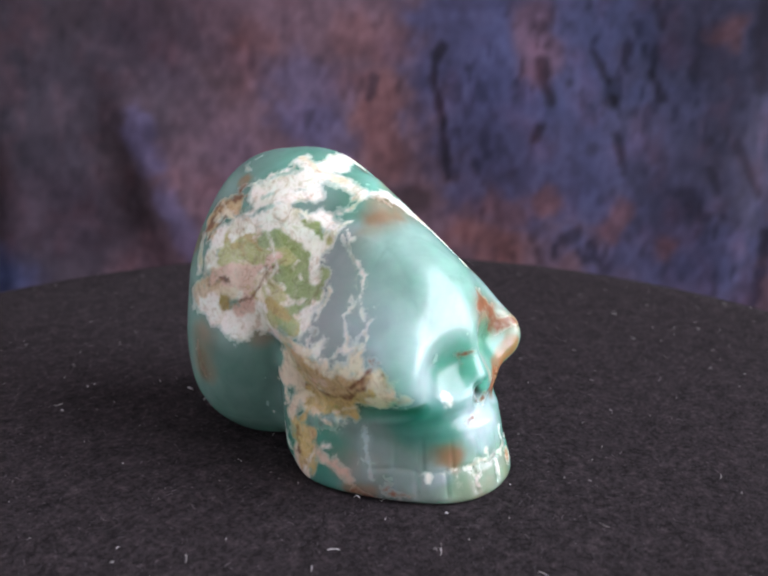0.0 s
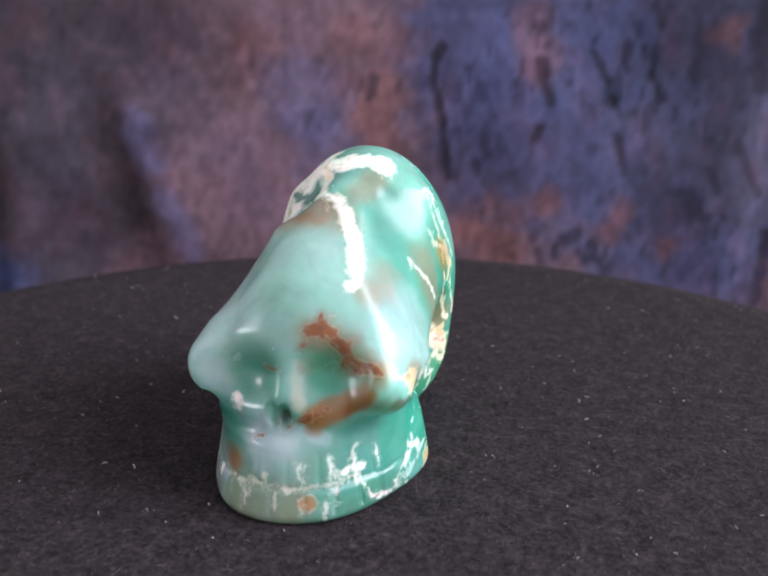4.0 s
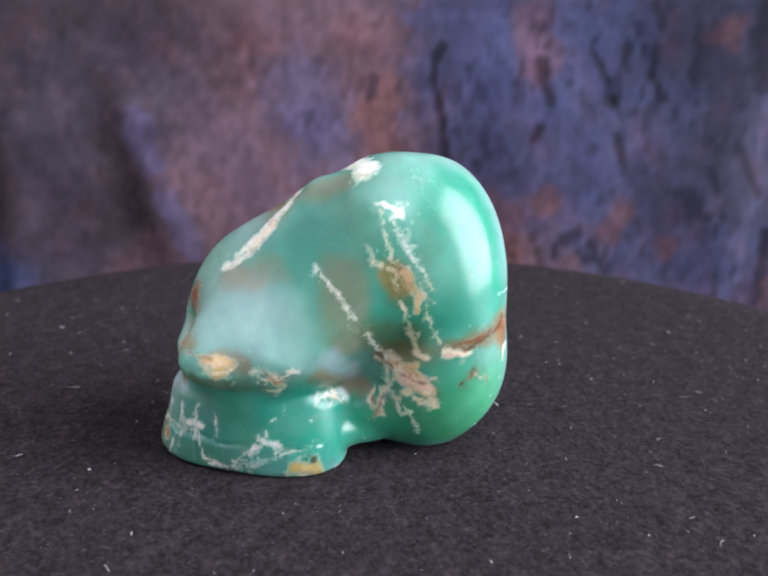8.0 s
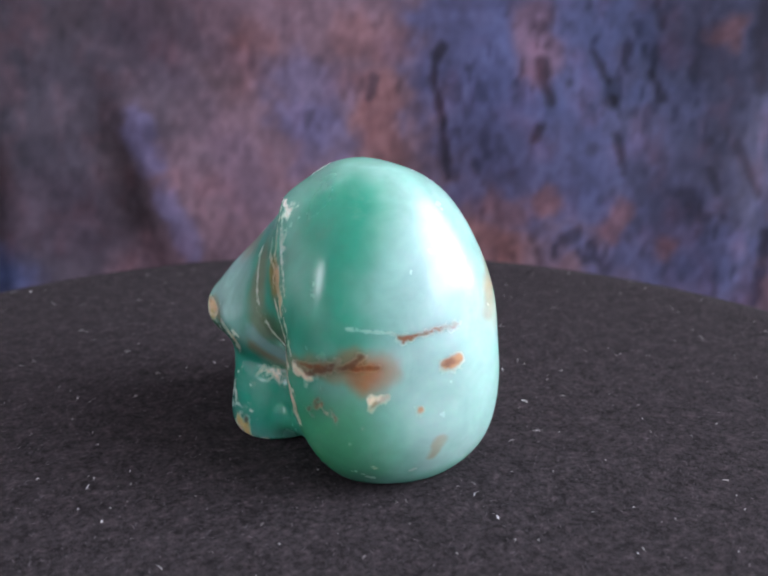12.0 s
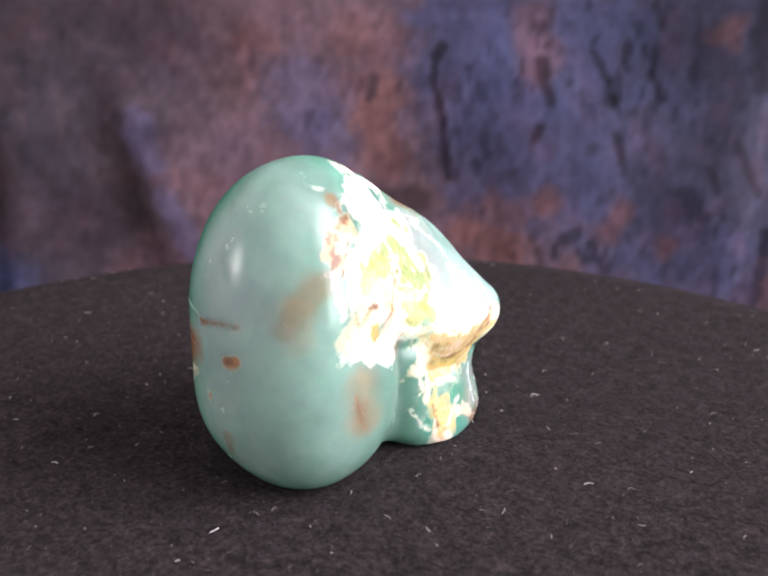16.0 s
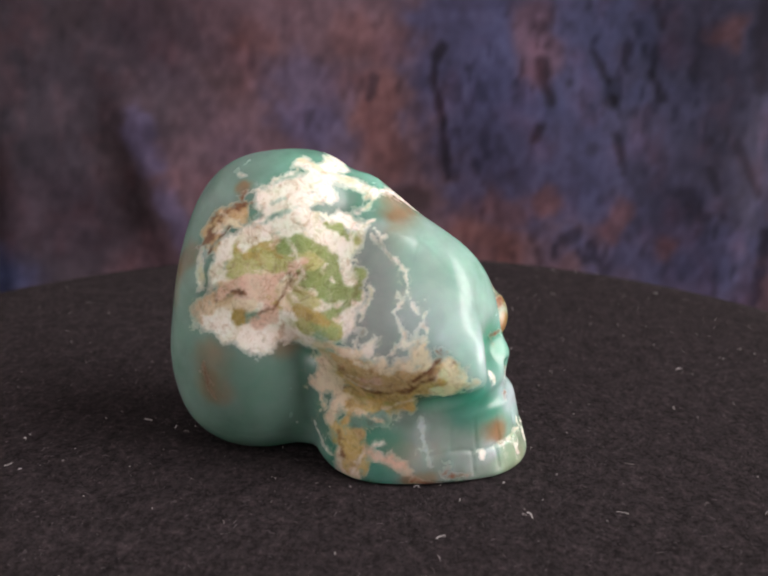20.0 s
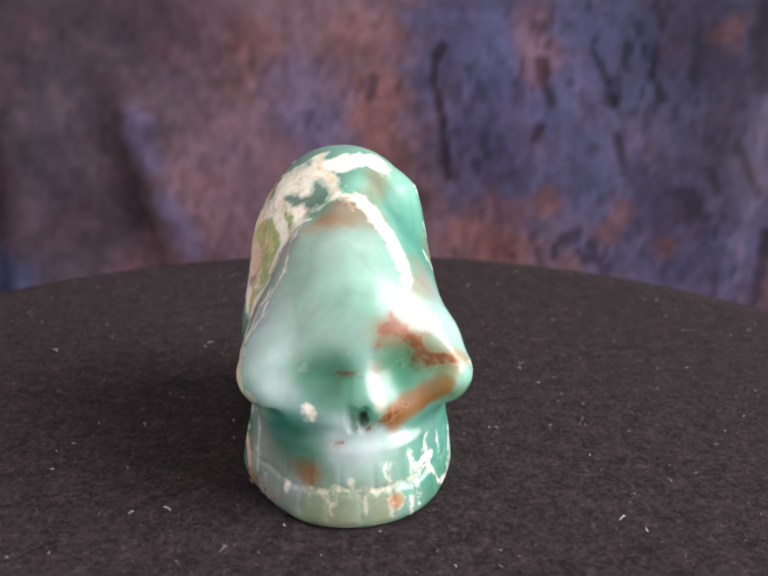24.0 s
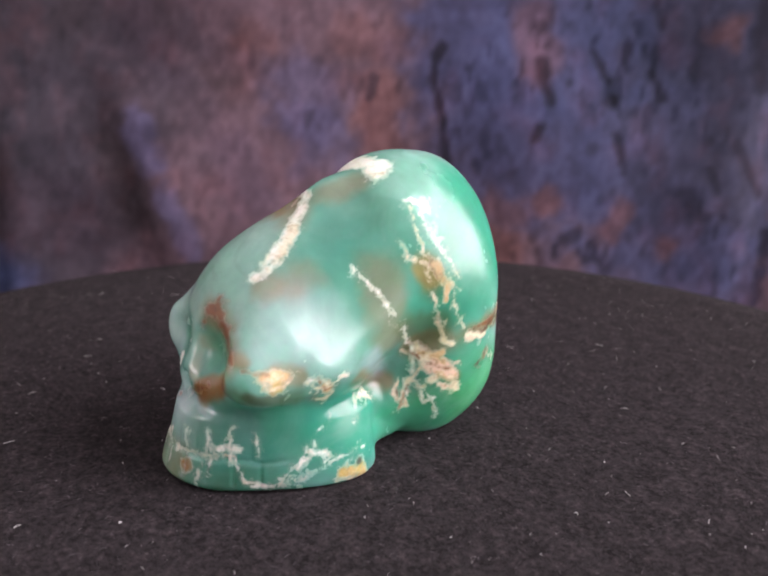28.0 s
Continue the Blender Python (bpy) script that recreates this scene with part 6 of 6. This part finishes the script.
    soak(c, p, swirl, torn, INK, 0.60, 2.0, 0.6, (152, 26))
    soak(c, p, swirl, torn, INK, 0.60, 1.8, 0.6, (154, 14), (158, 4))
    soak(c, p, swirl, torn, INK, 0.75, 2.2, 0.6, (163, 25), (171, 12), (178, 2))
    soak(c, p, swirl, torn, INK, 0.80, 2.4, 0.6, (181, -13), (184, -29), (183, -46))
    soak(c, p, swirl, torn, INK, 0.80, 5.0, 0.5, (168, 82), (172, 49))
    soak(c, p, swirl, torn, INK, 0.70, 2.4, 0.6, (126, 79), (129, 71))
    soak(c, p, swirl, torn, INK, 0.70, 2.0, 0.6, (12, 49), (10, 43))
    soak(c, p, swirl, torn, INK, 0.60, 2.6, 0.7, (-15, 35))
    soak(c, p, swirl, torn, INK, 0.50, 2.4, 0.7, (-36, 56))
    soak(c, p, swirl, torn, INK, 0.45, 3.0, 0.7, (-10, 57))
    soak(c, p, swirl, torn, UMBER, 0.60, 4.0, 0.6, (-53, 53), (-51, 48))
    soak(c, p, swirl, torn, INK, 0.55, 4.0, 0.6, (144, 2), (148, -5))
    soak(c, p, swirl, torn, INK, 0.50, 2.0, 0.6, (70, 12))
    soak(c, p, swirl, torn, INK, 0.40, 3.0, 0.6, (105, 21))
    soak(c, p, swirl, torn, INK, 0.50, 3.0, 0.6, (151, -33))
    soak(c, p, swirl, torn, INK, 0.40, 2.0, 0.6, (73, -19))
    soak(c, p, swirl, torn, UMBER, 0.80, 5.0, 0.5, (-1, 2), (33, -2))
    soak(c, p, swirl, torn, INK, 0.40, 3.0, 0.6, (-60, -6))
    # lit ridge of the long fold, painted as a paler bluish streak
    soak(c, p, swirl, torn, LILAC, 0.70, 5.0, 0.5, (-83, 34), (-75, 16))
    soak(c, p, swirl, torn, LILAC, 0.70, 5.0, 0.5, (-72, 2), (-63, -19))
    soak(c, p, swirl, torn, BLUE, 0.90, 12.0, 0.2, (-145, -28), (-138, -34))
    soak(c, p, swirl, torn, DEEP, 0.90, 8.0, 0.2, (-142, -31))
    soak(c, p, swirl, torn, BLUE, 0.60, 12.0, 0.3, (118, -33), (174, -40))
    side = np.clip((p[:, 0] + 0.01) / 0.05, 0.12, 1)
    fleck = np.clip((grain(mm * np.array([1, 1, 0.42]), 3.6, 2, 41) - 0.30) / 0.25, 0, 1) * side * np.clip(0.6 + grain(mm, 40, 2, 44), 0, 1)
    blot = grain(mm, 14, 4, 42)
    warm = grain(mm * np.array([1, 1, 0.7]), 9, 3, 43)
    c = c * (1 + 0.28 * blot)[:, None] + np.clip(warm, 0, 1)[:, None] * np.array([0.030, 0.006, 0.004])
    fine = grain(mm * np.array([1, 1, 0.6]), 2.6, 3, 45)
    return np.clip(c * (1 - 0.55 * fleck)[:, None] * (1 + 0.30 * fine)[:, None] * np.array([0.665, 0.63, 0.665]), 0.006, 0.6)


cloth()


# ---- turntable ----
RIM = 0.1220


def lathe(profile, n=128):
    bm = bmesh.new()
    rings = [[bm.verts.new((r * math.cos(2 * math.pi * k / n), r * math.sin(2 * math.pi * k / n), z)) for k in range(n)] if r > 0
             else [bm.verts.new((0, 0, z))] for r, z in profile]
    for a, b in zip(rings, rings[1:]):
        for k in range(n):
            q = [a[k % len(a)], a[(k + 1) % len(a)], b[(k + 1) % len(b)], b[k % len(b)]]
            q = list(dict.fromkeys(q))
            if len(q) > 2:
                bm.faces.new(q)
    bmesh.ops.recalc_face_normals(bm, faces=bm.faces)
    for f in bm.faces:
        f.smooth = True
    return bm


LINT_AT = [(-15.7, -32.1), (-19.2, -30.0), (28.7, 28.4), (40.0, -3.9), (-38.2, 43.4), (38.9, -5.1), (31.1, 26.8), (-19.9, -29.5), (-19.4, -29.4)]


def fibres(count, shortest, longest, half, lift, joints, seed, at=()):
    """Thin bent ribbons lying on the felt, in millimetres."""
    r = np.random.RandomState(seed)
    radius, angle = 119.5 * np.sqrt(r.rand(count)), 2 * math.pi * r.rand(count)
    base = np.stack([radius * np.cos(angle), radius * np.sin(angle)], -1)
    base[:len(at)] = np.array(at).reshape(-1, 2) if len(at) else base[:0]
    turn, bend = 2 * math.pi * r.rand(count), (r.rand(count) - 0.5) * 3.0
    size = shortest + (longest - shortest) * r.rand(count) ** 3.5
    wide = half * (0.6 + 0.9 * r.rand(count))
    up = lift * r.rand(count)
    verts, faces = [], []
    for k in range(joints):
        f = k / (joints - 1)
        a = turn + bend * f
        step = size / (joints - 1)
        if k:
            base = base + np.stack([np.cos(a), np.sin(a)], -1) * step[:, None]
        side = np.stack([-np.sin(a), np.cos(a)], -1) * wide[:, None]
        z = 0.02 + up * math.sin(math.pi * (0.12 + 0.8 * f))
        for s in (-1, 1):
            verts.append(np.concatenate([base + s * side, (z + s * 0.6 * wide)[:, None]], 1))
    v = np.stack(verts, 1).reshape(-1, 3) / 1000
    i = np.arange(count)[:, None] * 2 * joints
    for k in range(joints - 1):
        faces.append(i + np.array([2 * k, 2 * k + 1, 2 * k + 3, 2 * k + 2]))
    return v, np.concatenate(faces)


def new_stuff(name, shape, mat, parent):
    me = mesh_of(name, shape[0].tolist(), shape[1].tolist(), mat, False)
    ob = new(name, me)
    ob.parent = parent
    return ob


def turntable():
    base = new("turntable")
    base.location = (0, 0, 0)
    tagged(base, "round turntable platter covered in fuzzy black felt", "turntable")
    part("platter", lathe([(0, -0.0215), (0.115, -0.0215), (0.119, -0.020), (0.1206, -0.017), (0.1206, -0.0015), (0, -0.0015)]), PLASTIC, base, "black plastic platter")
    part("foot", lathe([(0, TZ), (0.088, TZ), (0.09, TZ + 0.002), (0.088, -0.022), (0, -0.022)]), PLASTIC, base, "black plastic turntable foot")
    part("felt_cover", lathe([(0, 0)] + [(r / 1000, 0) for r in range(8, 120, 8)] + [(RIM - 0.0025, -0.0001), (RIM - 0.0008, -0.0008), (RIM, -0.0025), (RIM, -0.010), (RIM - 0.001, -0.0105), (RIM - 0.0012, -0.003), (0.12, -0.0012), (0, -0.0012)]), FELT, base, "fuzzy black felt")
    tagged(new_stuff("fuzz", fibres(34000, 0.4, 1.2, 0.030, 0.35, 3, 5), FUZZ, base), "short dark felt fibres", kind="stuff")
    tagged(new_stuff("lint", fibres(700, 0.18, 1.7, 0.045, 0.4, 5, 6, LINT_AT), LINT, base), "pale lint and dust specks", kind="stuff")
    return base


TURNTABLE = turntable()


# ---- the carving ----
def polished(v, f):
    """Both temples ground down to broad smooth faces."""
    w = np.clip(1.6 - 1.6 * (((v[:, 0] - 12) / 13) ** 2 + ((v[:, 1] + 3) / 14) ** 2 + ((v[:, 2] - 28) / 12.5) ** 2), 0, 1)
    w = np.maximum(w, np.clip(1.6 - 1.6 * (((v[:, 0] + 12) / 9) ** 2 + ((v[:, 1] + 8.5) / 10) ** 2 + ((v[:, 2] - 27) / 9) ** 2), 0, 1))
    a = np.concatenate([f[:, k] for k in range(f.shape[1])])
    b = np.concatenate([np.roll(f, -1, axis=1)[:, k] for k in range(f.shape[1])])
    both = w[a] + w[b] > 0
    a, b = a[both], b[both]
    a, b = np.concatenate([a, b]), np.concatenate([b, a])
    count = np.maximum(np.bincount(a, minlength=len(v)), 1)
    v = v.copy()
    for k in range(400):
        mean = np.stack([np.bincount(a, v[b, i], len(v)) for i in range(3)], -1) / count[:, None]
        v = v + 0.8 * w[:, None] * (mean - v)
    return v


def carving():
    v, f = skin(stone, (-21, -34, -0.4), (21, 31, 49), 0.30)
    c = tint(v)
    v = polished(v, f)
    me = mesh_of("stone_carving", (v / 1000).tolist(), f.tolist(), STONE)
    one = np.ones((len(c), 1))
    for name, values in (("tint", np.concatenate([c[:, :3], one], 1)), ("crust", c[:, 3:])):
        a = me.color_attributes.new(name, "FLOAT_COLOR", "POINT")
        a.data.foreach_set("color", values.astype(np.float32).ravel())
    ob = new("stone_carving", me)
    return tagged(ob, "polished mint-green stone carving with white and rusty veins on the felt", "carving")


CARVING = carving()


def motions():
    rows = []
    for k in range(57):
        t = k / 2
        rows.append((t, pose(0, 0, 0, 0, 0, -SPIN * (t - FACE_AT))))
    walk(CARVING, rows)
    walk(TURNTABLE, rows)


motions()
